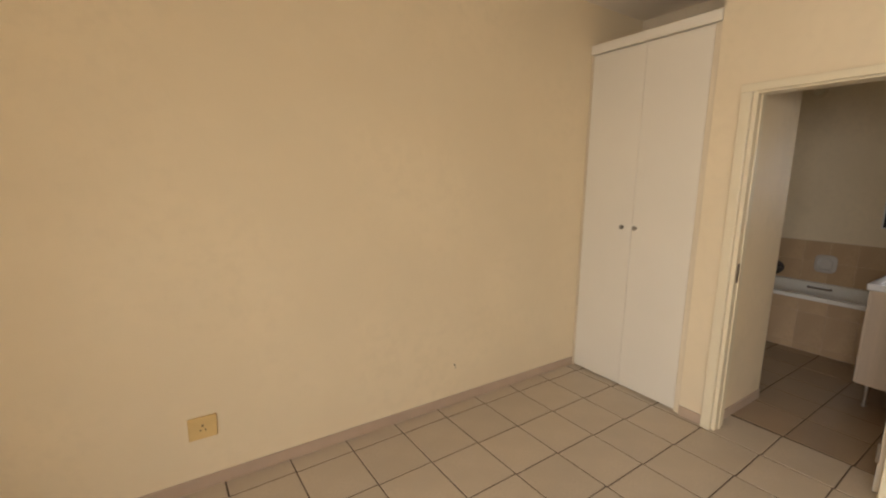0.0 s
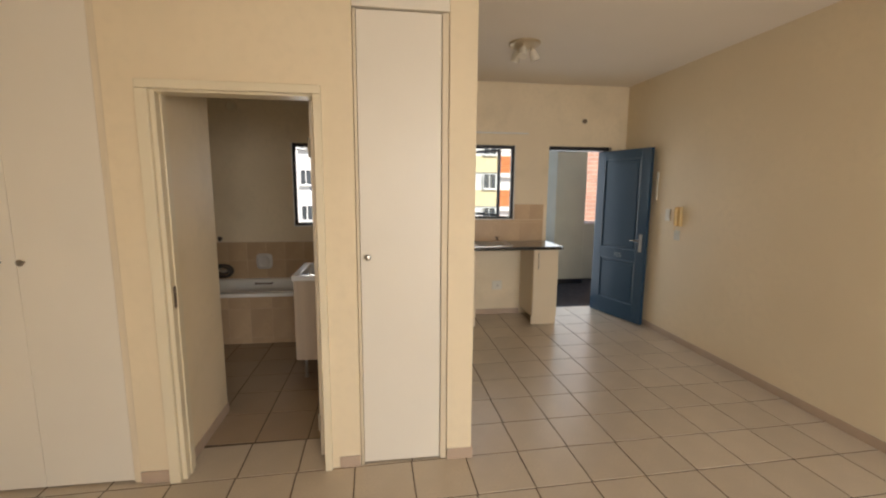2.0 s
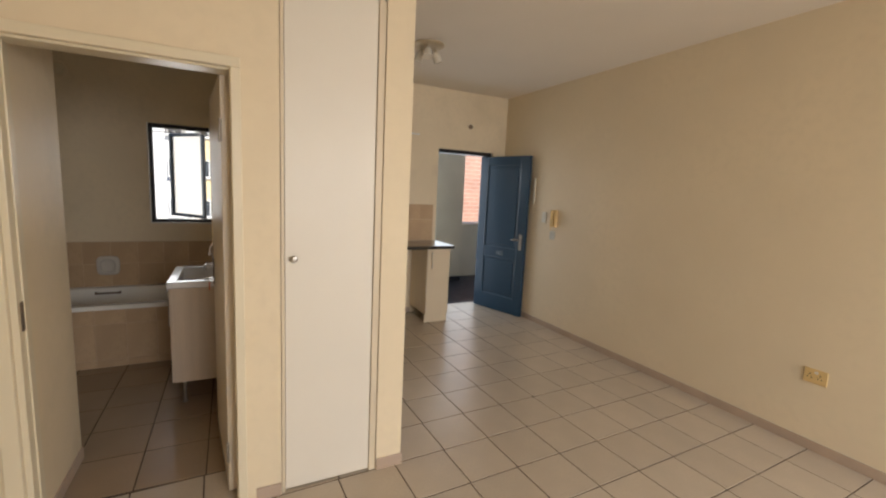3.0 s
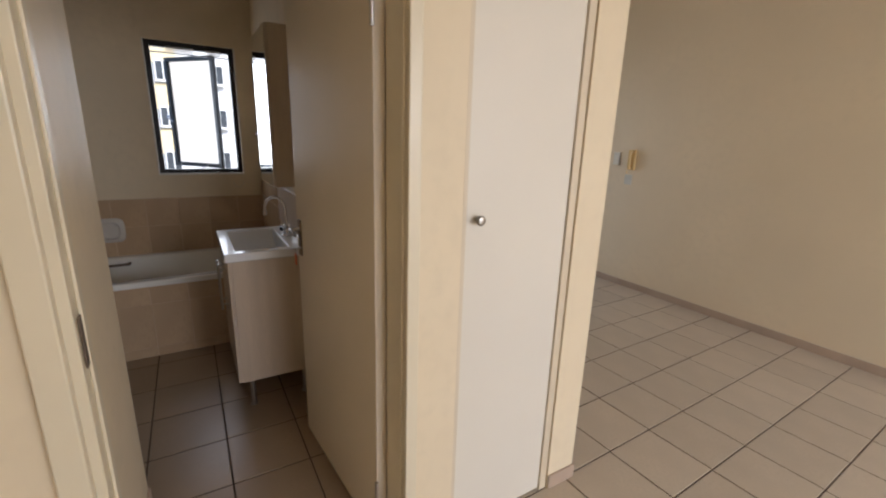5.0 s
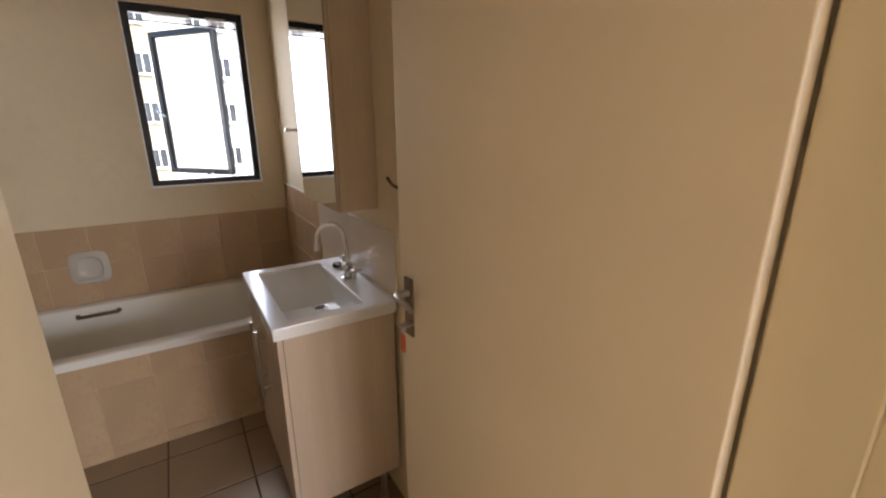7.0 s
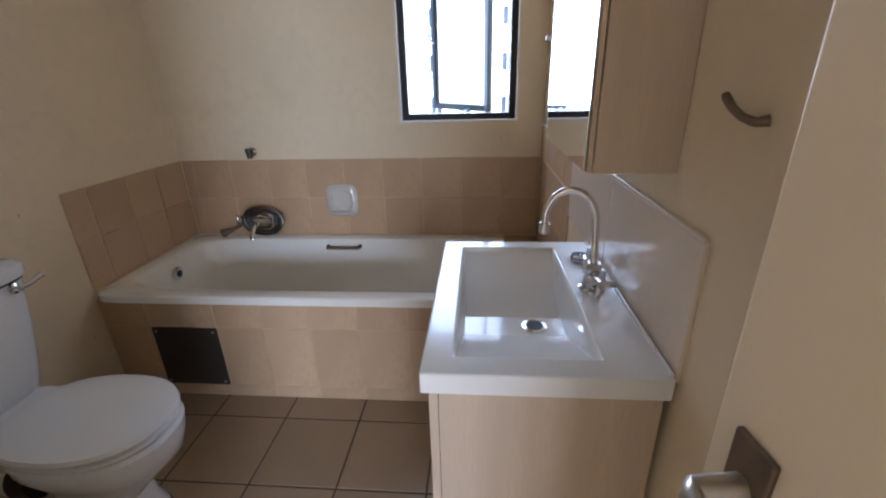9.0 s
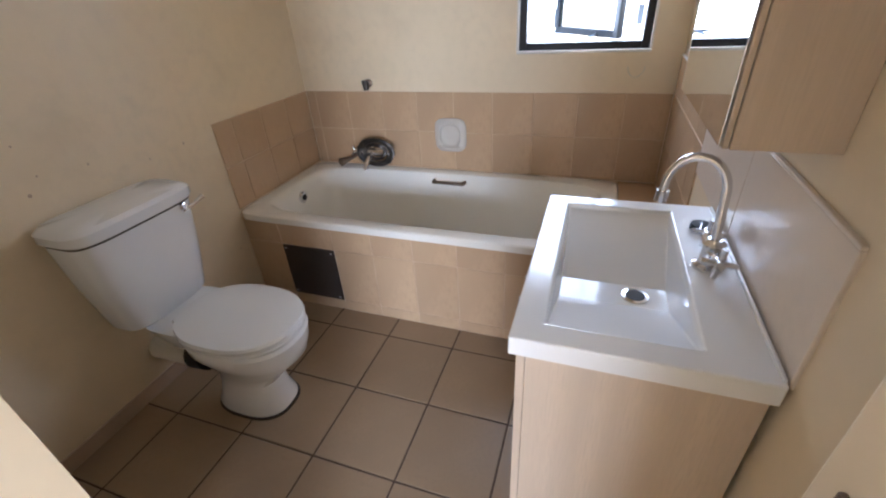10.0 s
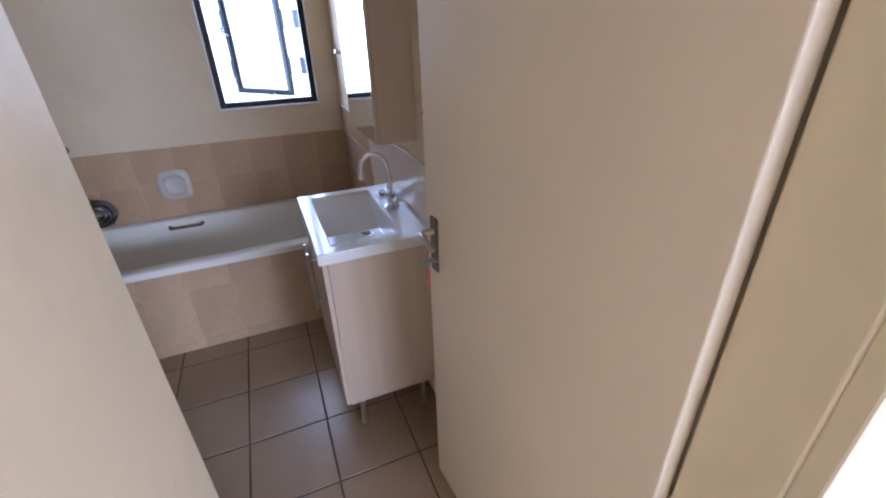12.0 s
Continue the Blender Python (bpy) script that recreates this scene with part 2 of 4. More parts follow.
def lathe(profile, centre, axis="z", n=24, bm=None):
    """Turned shape: profile of (radius, height) round an axis through centre."""
    bm = bm or bmesh.new()
    rings = []
    for r, hgt in profile:
        ring = []
        for k in range(n):
            a = 2 * math.pi * k / n
            u, v = r * math.cos(a), r * math.sin(a)
            p = {"z": (u, v, hgt), "x": (hgt, u, v), "y": (u, hgt, v)}[axis]
            ring.append(bm.verts.new(Vector(centre) + Vector(p)))
        rings.append(ring)
    for a, b in zip(rings, rings[1:]):
        for k in range(n):
            bm.faces.new((a[k], a[(k + 1) % n], b[(k + 1) % n], b[k]))
    bm.faces.new(rings[0])
    bm.faces.new(rings[-1][::-1])
    return bm


def slab_wall(axis, f0, f1, u0, u1, z0, z1, holes=()):
    """A wall of thickness f0..f1 along an axis ('x': faces look along x), with openings (u0, u1, z0, z1) cut through."""
    us = sorted({u0, u1, *[h for o in holes for h in o[:2]]})
    zs = sorted({z0, z1, *[h for o in holes for h in o[2:]]})
    bm, cache = bmesh.new(), {}

    def solid(i, k):
        if not (0 <= i < len(us) - 1 and 0 <= k < len(zs) - 1):
            return False
        um, zm = (us[i] + us[i + 1]) / 2, (zs[k] + zs[k + 1]) / 2
        return not any(o[0] < um < o[1] and o[2] < zm < o[3] for o in holes)

    def v(f, u, z):
        key = (f, u, z)
        if key not in cache:
            cache[key] = bm.verts.new((f, u, z) if axis == "x" else (u, f, z))
        return cache[key]

    for i in range(len(us) - 1):
        for k in range(len(zs) - 1):
            if not solid(i, k):
                continue
            a, b, c, d = us[i], us[i + 1], zs[k], zs[k + 1]
            for f in (f0, f1):
                bm.faces.new((v(f, a, c), v(f, b, c), v(f, b, d), v(f, a, d)))
            for di, dk, e in ((-1, 0, ((a, c), (a, d))), (1, 0, ((b, c), (b, d))), (0, -1, ((a, c), (b, c))), (0, 1, ((a, d), (b, d)))):
                if not solid(i + di, k + dk):
                    (p, q), (r, s) = e
                    bm.faces.new((v(f0, p, q), v(f0, r, s), v(f1, r, s), v(f1, p, q)))
    return bm


# ---------------- structure ----------------
EAST, SOUTH, NORTH, NMAIN, WEST, CEIL = 5.44, -2.92, 2.342, 2.28, -1.9, 2.81
FRONT = 2.64          # face of the wall with the cupboards and the bathroom door
PASS = 1.187           # wall of the short passage into the bathroom
BASINW = 0.395        # wall behind the basin
KWIN = (-1.505, -0.60, 1.19, 2.085)
BWIN = (0.525, 1.112, 1.118, 2.065)
ENT = (-2.735, -1.925, -0.02, 2.085)

structure("wall_east", slab_wall("x", EAST, EAST + 0.22, SOUTH - 0.3, NORTH + 0.2, -0.05, CEIL, (KWIN, BWIN, ENT)), M_WALL_BATH, "cream painted plaster wall with two windows and the entrance")
structure("wall_north", slab_wall("y", NMAIN, NORTH + 0.2, WEST - 0.2, 3.25, -0.05, CEIL), M_WALL, "cream painted plaster wall")
structure("wall_north_bathroom", slab_wall("y", NORTH, NORTH + 0.2, 3.252, EAST, -0.05, CEIL), M_WALL_BATH, "cream painted bathroom wall with small chips")
structure("wall_south", slab_wall("y", SOUTH - 0.3, SOUTH, WEST - 0.2, EAST, -0.05, CEIL), M_WALL, "cream painted plaster wall")
structure("wall_west", slab_wall("x", WEST - 0.2, WEST, SOUTH, NMAIN, -0.05, CEIL, ((-2.85, 0.1, 0.02, 2.25),)), M_WALL, "cream painted plaster wall with a wide balcony doorway")
# wall with the bathroom doorway, between the two cupboard recesses
structure("wall_doorway", slab_wall("x", FRONT, FRONT + 0.115, 0.222, 1.375, -0.05, CEIL, ((0.395, 1.175, -0.05, 2.045),)), M_WALL, "cream painted wall round the bathroom doorway")
structure("wall_passage", slab_wall("y", PASS, 1.372, FRONT + 0.118, 3.362, -0.05, CEIL), M_WALL_BATH, "cream painted passage wall")
structure("wall_cupboard_back", slab_wall("x", 3.25, 3.359, 1.375, NORTH, -0.05, CEIL), M_WALL_BATH, "cream painted plaster wall")
structure("wall_basin", slab_wall("y", 0.285, BASINW, FRONT + 0.118, EAST, -0.05, CEIL), M_WALL_BATH, "cream painted plaster wall")
structure("wall_pier", slab_wall("y", -0.415, -0.27, FRONT, 3.30, -0.05, CEIL), M_WALL, "cream painted wall end beside a cupboard")
structure("wall_niche_back", slab_wall("x", 3.22, 3.30, -0.267, 0.282, -0.05, CEIL), M_WALL, "cream painted wall")
structure("ceiling", box(WEST, EAST + 0.2, SOUTH - 0.2, NORTH + 0.1, CEIL, CEIL + 0.15), M_CEIL, "flat off-white painted ceiling")
floor_base = structure("floor", box(WEST, EAST + 0.02, SOUTH - 0.2, NORTH + 0.1, -0.06, -0.002), M_GROUT, "brown grouted floor under beige ceramic tiles")


def skirting(name, x0, x1, y0, y1, high=0.066):
    return structure(name, box(x0, x1, y0, y1, 0, high, 0.002), M_SKIRT, "low pinkish beige tile skirting")


T = 0.009
skirting("baseboard_north", WEST, FRONT + 0.03, NMAIN - T, NMAIN)
skirting("baseboard_south", WEST, EAST, SOUTH, SOUTH + T)
skirting("baseboard_pier_end", FRONT - T, FRONT + 0.0, -0.415 - T, -0.272)
skirting("baseboard_pier_side", FRONT, 3.30, -0.415 - T, -0.415)
skirting("baseboard_pier_inner", FRONT - T, FRONT, 0.224, 0.338)
skirting("baseboard_door_side", FRONT - T, FRONT, 1.230, 1.373)
skirting("baseboard_passage", FRONT + 0.132, 3.362, PASS - T, PASS)
skirting("baseboard_bath_north", 3.372, 4.69, NORTH - T, NORTH)
skirting("baseboard_bath_back", 3.362, 3.362 + T, PASS, NORTH - 0.01)
skirting("baseboard_kitchen", EAST - T, EAST, -1.60, -0.94)

# ---------------- door frames, windows ----------------


def door_frame(name, x0, x1, y0, y1, top, face, lip, mat, label):
    """A pressed frame round a doorway: two jambs and a head, each with a raised lip on the room side."""
    f = thing(name, (x0, (y0 + y1) / 2, 0), label, "", "", 0, "structure")
    ox, oy = x0, (y0 + y1) / 2
    for nm, a, b in (("jamb", y0, y0 + face), ("jamb", y1 - face, y1)):
        bm = box(x0 - ox, x1 - ox, a - oy, b - oy, 0, top, 0.003)
        p, q = (a - 0.017, a + 0.023) if a == y0 else (b - 0.008, b + 0.048)
        box(x0 - lip - ox, x0 - ox + 0.002, p - oy, q - oy, 0, top - 0.0185, 0.004, bm)
        if a != y0:
            box(x0 + 0.045 - ox, x0 + 0.07 - ox, (b if a == y0 else a - 0.007) - oy, (b + 0.007 if a == y0 else a) - oy, 0, top - face, 0.002, bm)
        part(nm, bm, mat, f)
    bm = box(x0 - ox, x1 - ox, y0 + face - oy, y1 - face - oy, top - face, top, 0.003)
    box(x0 - lip - ox, x0 - ox + 0.002, y0 - 0.017 - oy, y1 + 0.048 - oy, top - 0.018, top + 0.024, 0.004, bm)
    part("head", bm, mat, f)
    return f


bath_frame = door_frame("door_frame_1", FRONT, FRONT + 0.112, 0.395, 1.177, 2.047, 0.028, 0.028, M_FRAME, "cream enamelled pressed steel frame of the bathroom doorway")
part("strike_plate", box(0.018, 0.044, 0.3585, 0.3615, 0.95, 1.065, 0.001), M_BRONZE, bath_frame, "small tarnished metal strike plate")


def window(name, hole, sash_y0, sash_y1, hinge, angle, frosted, label, mullions=()):
    """Aluminium window in an opening of the east wall, with one casement swung out."""
    y0, y1, z0, z1 = hole
    cy = (y0 + y1) / 2
    w = thing(name, (EAST + 0.05, cy, z0), label, "", "", 0, "structure")
    hh = z1 - z0
    a, b = y0 - cy, y1 - cy
    t = 0.042
    part("window_frame", box(-0.02, 0.025, a, a + t, 0, hh, 0.003), M_WINFRAME, w)
    part("window_frame", box(-0.02, 0.025, b - t, b, 0, hh, 0.003), M_WINFRAME, w)
    part("window_frame", box(-0.02, 0.025, a + t, b - t, 0, t, 0.003), M_WINFRAME, w)
    bm = box(-0.02, 0.025, a + t, b - t, hh - t, hh, 0.003)
    box(0.0, 0.02, a + t, b - t, hh - t - 0.035, hh - t - 0.028, 0.001, bm)
    part("window_frame", bm, M_WINFRAME, w)
    for m in mullions:
        part("mullion", box(-0.015, 0.02, m - cy - 0.022, m - cy + 0.022, t, hh - t, 0.003), M_WINFRAME, w)
    part("window_sill", box(-0.0495, -0.021, a, b, 0.0, 0.012, 0.003), M_WHITE, w, "white painted reveal edge")
    for e in (a, b - 0.009):
        part("reveal", box(-0.0495, -0.021, e, e + 0.009, 0.0125, hh, 0.002), M_WHITE, w, "white painted reveal edge")
    # casement, built flat along its hinge side, then turned about it
    wide = sash_y1 - sash_y0
    s = new("casement")
    s.parent = w
    s.matrix_basis = pose(hinge[0] - (EAST + 0.05), hinge[1] - cy, 0.03, 0, 0, angle)
    tagged(s, "open grey aluminium casement")
    h2, r = hh - 0.06, 0.034
    sb = box(-0.016, 0.016, 0, r, 0, h2, 0.003)
    box(-0.016, 0.016, wide - r, wide, 0, h2, 0.003, sb)
    box(-0.016, 0.016, r, wide - r, 0, r, 0.003, sb)
    box(-0.016, 0.016, r, wide - r, h2 - r, h2, 0.003, sb)
    part("sash_frame", sb, M_SASH, s)
    p = part("pane", box(-0.003, 0.003, r, wide - r, r, h2 - r), M_FROST if frosted else M_GLASS, s)
    p.visible_shadow = False
    hb = tube([(-0.018, wide - 0.017, h2 * 0.47), (-0.05, wide - 0.017, h2 * 0.47), (-0.055, wide - 0.03, h2 * 0.45), (-0.055, wide - 0.09, h2 * 0.42)], 0.007, 8)
    part("window_handle", hb, M_CHROME, s, "white metal window handle")
    part("stay", tube([(-0.012, wide * 0.3, 0.012), (-0.2, wide * 0.1, -0.004)], 0.006, 6), M_STEEL, s)
    return w


window("window_1", BWIN, 0, 0.55, (5.68, 0.657), -52, True, "dark aluminium bathroom window with a frosted casement swung open")
window("window_2", KWIN, 0, 0.43, (5.66, -1.375), -45, False, "dark aluminium kitchen window with a casement swung open", mullions=(-0.985,))
w2 = bpy.data.objects["window_2"]
fixed = part("pane", box(-0.003, 0.003, 0.09, 0.41, 0.042, 0.853), M_GLASS, w2)
fixed.visible_shadow = False
# slim vents over the bathroom window
w1 = bpy.data.objects["window_1"]
for a, b in ((-0.02, 0.16), (-0.20, -0.10)):
    bm = bmesh.new()
    for k in range(4):
        box(-0.026, -0.02, a, b, 0.878 + k * 0.010, 0.884 + k * 0.010, 0.001, bm)
    part("vent_slat", bm, M_STEEL, w1, "slim pale ventilator slats")

# ---------------- cupboards ----------------


def knob(parent, x, y, z):
    part("knob", lathe([(0.006, 0), (0.006, 0.012), (0.009, 0.016), (0.0155, 0.022), (0.0165, 0.028), (0.012, 0.034), (0.003, 0.036)], (0, 0, 0), "x", 20), M_NICKEL, parent, "small round metal knob", True).matrix_basis = pose(x, y, z, 0, 0, 180)


def cupboard(name, y0, y1, depth, doors, label, knobs):
    """A built-in cupboard: carcass, plinth, top rail, flush doors with knobs."""
    cy = (y0 + y1) / 2
    c = thing(name, (FRONT + 0.024, cy, 0), label, "cupboard", "built-in bedroom cupboards")
    a, b = y0 - cy, y1 - cy
    bm = box(0.02, depth, a, a + 0.016, 0, 2.45)
    box(0.02, depth, b - 0.016, b, 0, 2.45, 0, bm)
    box(depth - 0.01, depth, a + 0.016, b - 0.016, 0, 2.45, 0, bm)
    part("carcass", bm, M_CLOSET, c)
    part("side_frame", box(-0.018, 0.018, a + 0.0005, a + 0.0345, 0.0, 2.45, 0.002), M_STRIP, c, "tan edge strip")
    part("side_frame", box(-0.018, 0.018, b - 0.0155, b - 0.0005, 0.0, 2.45, 0.002), M_STRIP, c, "tan edge strip")
    part("plinth", box(0.012, 0.02, a + 0.016, b - 0.016, 0.0, 0.045, 0.001), M_CLOSET, c)
    part("top_rail", box(-0.030, depth, a, b, 2.453, 2.519, 0.004), M_CLOSET, c, "thick off-white top board")
    w = (b - a - 0.054) / doors
    for k in range(doors):
        p, q = a + 0.037 + k * w + 0.001, a + 0.037 + (k + 1) * w - 0.001
        d = part("door", box(-0.012, 0.008, p, q, 0.012, 2.447, 0.0025), M_CLOSET, c, "flush off-white door")
        knob(d, -0.012, knobs[k] - cy, 1.205)
    return c


cupboard("cupboard", 1.378, NMAIN - 0.003, 0.55, 2, "tall off-white double-door cupboard in a recess", (1.803, 1.905))
cupboard("cupboard", -0.267, 0.219, 0.50, 1, "narrow tall off-white cupboard beside the doorway", (0.163,))

# ---------------- bathroom door leaf ----------------
HX, HY, ANG = 2.757, 0.420, 5.0
leaf = thing("bathroom_door", (HX, HY, 0), "flush cream painted bathroom door, standing open", "door", "", ANG)
part("leaf", box(0.0, 0.765, 0.0, 0.04, 0.008, 2.03, 0.003), M_LEAF, leaf)
for z in (0.22, 1.78):
    part("hinge", tube([(-0.004, 0.043, z - 0.05), (-0.004, 0.043, z + 0.05)], 0.007, 10), M_STEEL, leaf, "worn steel butt hinge")
for side in (1, -1):
    y = 0.04 if side > 0 else 0.0
    pl = part("lock_plate", box(0.700, 0.738, y, y + side * 0.006, 0.925, 1.085, 0.002), M_BRONZE, leaf, "square-edged bronze lock plate")
    part("handle", tube([(0.719, y + side * 0.006, 1.045), (0.719, y + side * 0.040, 1.045), (0.712, y + side * 0.045, 1.045), (0.675, y + side * 0.047, 1.042), (0.640, y + side * 0.046, 1.032)], [0.0105, 0.009, 0.009, 0.008, 0.0065], 12), M_STEEL, pl, "worn steel lever handle", True)
key = thing("key", (3.462, 0.535, 0.962), "small key with an orange-red tag hanging from the door lock", "key")
part("blade", box(-0.012, 0.012, -0.012, 0.028, -0.002, 0.002, 0.001), M_STEEL, key)
part("tag", box(-0.011, 0.011, 0.012, 0.018, -0.075, -0.025, 0.003), M_RED, key, "orange-red plastic tag")
part("ring", tube([(0.009 * math.cos(a), 0.015, -0.014 + 0.011 * math.sin(a)) for a in [k * math.pi / 6 for k in range(13)]], 0.0015, 6), M_STEEL, key)

# ---------------- entrance ----------------
ent = thing("door_frame_2", (EAST + 0.08, -2.33, 0), "dark brown steel frame of the entrance doorway", "", "", 0, "structure")
part("jamb", box(0.0, 0.10, 0.375, 0.405, -0.02, 2.085, 0.003), M_WINFRAME, ent)
part("jamb", box(0.0, 0.10, -0.405, -0.375, -0.02, 2.085, 0.003), M_WINFRAME, ent)
part("head", box(-0.078, 0.10, -0.375, 0.375, 2.04, 2.085, 0.003), M_WINFRAME, ent)

blue = thing("entrance_door", (5.555, -2.66, 0), "dark blue panelled wooden entrance door, wide open", "door", "", 196.0)
L, TH, H = 0.80, 0.042, 2.032


def panelled(parent):
    zs = ((0.205, 0.725), (0.85, 1.93))
    y0, y1 = 0.0, -TH
    part("stile", box(0, 0.125, y1, y0, 0.008, H, 0.003), M_BLUE, parent)
    part("stile", box(L - 0.125, L, y1, y0, 0.008, H, 0.003), M_BLUE, parent)
    for a, b in ((0.008, zs[0][0]), (zs[0][1], zs[1][0]), (zs[1][1], H)):
        part("rail", box(0.125, L - 0.125, y1, y0, a, b, 0.002), M_BLUE, parent)
    for a, b in zs:
        bm = box(0.125, L - 0.125, y1 + 0.014, y0 - 0.014, a, b)
        box(0.165, L - 0.165, y1 + 0.006, y0 - 0.006, a + 0.04, b - 0.04, 0.007, bm)
        p = part("panel", bm, M_BLUE, parent)
        for side in (y1, y0):
            s = 0.004 if side == y1 else -0.004
            mb = tube([(0.13, side + s, a + 0.005), (0.13, side + s, b - 0.005)], 0.008, 6)
            tube([(L - 0.13, side + s, a + 0.005), (L - 0.13, side + s, b - 0.005)], 0.008, 6, mb)
            tube([(0.13, side + s, a + 0.005), (L - 0.13, side + s, a + 0.005)], 0.009, 6, mb)
            tube([(0.13, side + s, b - 0.005), (L - 0.13, side + s, b - 0.005)], 0.009, 6, mb)
            part("moulding", mb, M_BLUE, p)


panelled(blue)
for side, y in ((1, 0.0), (-1, -TH)):
    pl = part("lock_plate", box(L - 0.085, L - 0.045, y, y + side * 0.005, 0.86, 1.06, 0.001), M_STEEL, blue, "steel lock plate")
    part("handle", tube([(L - 0.065, y + side * 0.005, 0.99), (L - 0.065, y + side * 0.045, 0.99), (L - 0.075, y + side * 0.05, 0.99), (L - 0.17, y + side * 0.05, 0.985)], 0.009, 10), M_CHROME, pl, "bright lever handle", True)


def lettering(text, size, parent, m, mat, name="number"):
    cu = bpy.data.curves.new(name, "FONT")
    cu.body, cu.size, cu.extrude, cu.align_x = text, size, 0.0015, "CENTER"
    tmp = bpy.data.objects.new("tmp", cu)
    me = bpy.data.meshes.new_from_object(tmp)
    bpy.data.objects.remove(tmp)
    me.name = name
    me.materials.append(mat)
    ob = new(name, me)
    ob.parent = parent
    ob.matrix_basis = m
    return tagged(ob, "pale painted door number 105")


lettering("105", 0.085, blue, pose(L / 2 + 0.01, -TH - 0.002, 0.755, 90, 0, 0), M_TEXT)

# ---------------- wall fittings of the main room ----------------


def plate(name, at, wide, high, thick, normal, mat, label, category, extras):
    """A wall plate; local x across, y out of the wall, z up."""
    p = thing(name, at, label, category, "", 0 if normal == "+y" else (180 if normal == "-y" else 90))
    part("cover", box(-wide / 2, wide / 2, 0, thick, -high / 2, high / 2, 0.004), mat, p)
    for nm, b, mt in extras:
        part(nm, b, mt, p)
    return p


def socket_parts(cx=0.0, y=0.011):
    out = [("pin_hole", lathe([(0.0045, -0.0005), (0.0045, 0.001)], (cx, y, 0.012), "y", 12), M_HOLE)]
    for dx in (-0.011, 0.011):
        out.append(("pin_hole", lathe([(0.0036, -0.0005), (0.0036, 0.001)], (cx + dx, y, -0.010), "y", 12), M_HOLE))
    return out


plate("wall_socket", (-0.058, NMAIN, 0.328), 0.125, 0.115, 0.011, "-y", M_YELLOWED, "yellowed plastic three-pin wall socket low on the wall", "socket", socket_parts())
plate("wall_socket", (1.775, SOUTH, 0.488), 0.125, 0.095, 0.011, "+y", M_YELLOWED, "cream double wall socket low on the wall", "socket", socket_parts(-0.025) + socket_parts(0.03) + [("switch", box(-0.012, 0.006, 0.010, 0.016, 0.02, 0.035, 0.002), M_PLASTIC)])
plate("light_switch", (4.53, SOUTH, 1.305), 0.075, 0.125, 0.010, "+y", M_PLASTIC, "white plastic light switch on the wall", "switch", [("rocker", box(-0.012, 0.012, 0.009, 0.0145, -0.022, 0.022, 0.002), M_PLASTIC)])
plate("blank_plate", (4.365, SOUTH, 1.105), 0.085, 0.10, 0.008, "+y", M_STAIN, "pale grey cover plate under the intercom", "cover plate", [("screw", lathe([(0.004, 0), (0.004, 0.0015)], (0.03, 0.008, 0), "y", 10), M_STEEL)])
ic = thing("intercom", (4.345, SOUTH, 1.30), "yellowed wall intercom with a handset beside the entrance", "intercom")
part("base", box(-0.042, 0.042, 0, 0.032, -0.10, 0.10, 0.010), M_YELLOWED, ic)
hs = bmesh.new()
tube([(0.004, 0.042, -0.088), (0.004, 0.052, -0.055), (0.004, 0.052, 0.055), (0.004, 0.042, 0.088)], [0.02, 0.016, 0.016, 0.021], 14, hs)
part("handset", hs, M_YELLOWED, ic, "yellowed handset", True)
part("cord", tube([(0.018 + 0.006 * math.cos(k * 1.3), 0.04 + 0.006 * math.sin(k * 1.3), -0.105 - 0.0012 * k) for k in range(30)], 0.002, 5), M_YELLOWED, ic)
strip = thing("wall_conduit", (4.745, SOUTH, 1.61), "short white plastic strip on the wall behind the door", "conduit")
part("cover", box(-0.012, 0.012, 0, 0.014, -0.155, 0.155, 0.003), M_PLASTIC, strip)
for at, s in (((1.44, NMAIN, 0.285), 0.012), ((1.45, NMAIN, 0.262), 0.009)):
    mk = thing("wall_hole", at, "small dark screw hole in the painted wall", "screw hole", "screw holes")
    part("plug", lathe([(s / 2, -0.002), (s / 2, 0.0)], (0, 0, 0), "y", 10), M_HOLE, mk)

lamp = thing("ceiling_light", (4.11, -1.14, CEIL), "cream ceiling spotlight with three frosted heads", "ceiling light")
part("base", lathe([(0.135, 0.0), (0.135, -0.012), (0.12, -0.024), (0.05, -0.032)], (0, 0, 0), "z", 40), M_LAMPMETAL, lamp, "", True)
for k in range(3):
    a = 0.6 + k * 2.09
    c, s = math.cos(a), math.sin(a)
    arm = part("arm", tube([(0.07 * c, 0.07 * s, -0.026), (0.07 * c, 0.07 * s, -0.06)], 0.009, 10), M_LAMPMETAL, lamp)
    d = Vector((0.45 * c, 0.45 * s, -1)).normalized()
    o = Vector((0.07 * c, 0.07 * s, -0.055))
    part("spot_head", tube([o, o + d * 0.02, o + d * 0.06, o + d * 0.085], [0.02, 0.032, 0.037, 0.040], 18), M_GLASSLAMP, arm, "frosted glass spot head", True)

sensor = thing("alarm_sensor", (EAST, -2.36, 2.388), "small dark round sensor on the wall over the entrance", "sensor")
part("body", lathe([(0.028, 0), (0.028, -0.018), (0.02, -0.032), (0.006, -0.036)], (0, 0, 0), "x", 20), M_BRONZE, sensor, "", True)
rail = thing("curtain_rail", (EAST, -1.05, 2.222), "white curtain rail above the kitchen window", "curtain rail")
part("track", box(-0.05, -0.035, -0.59, 0.59, -0.009, 0.009, 0.003), M_WHITE, rail)
for y in (-0.5, 0.0, 0.5):
    part("bracket", box(-0.045, 0.0, y - 0.008, y + 0.008, 0.002, 0.014, 0.001), M_PLASTIC, rail)
# ---------------- kitchen ----------------
KX = 4.955  # face of the kitchen doors


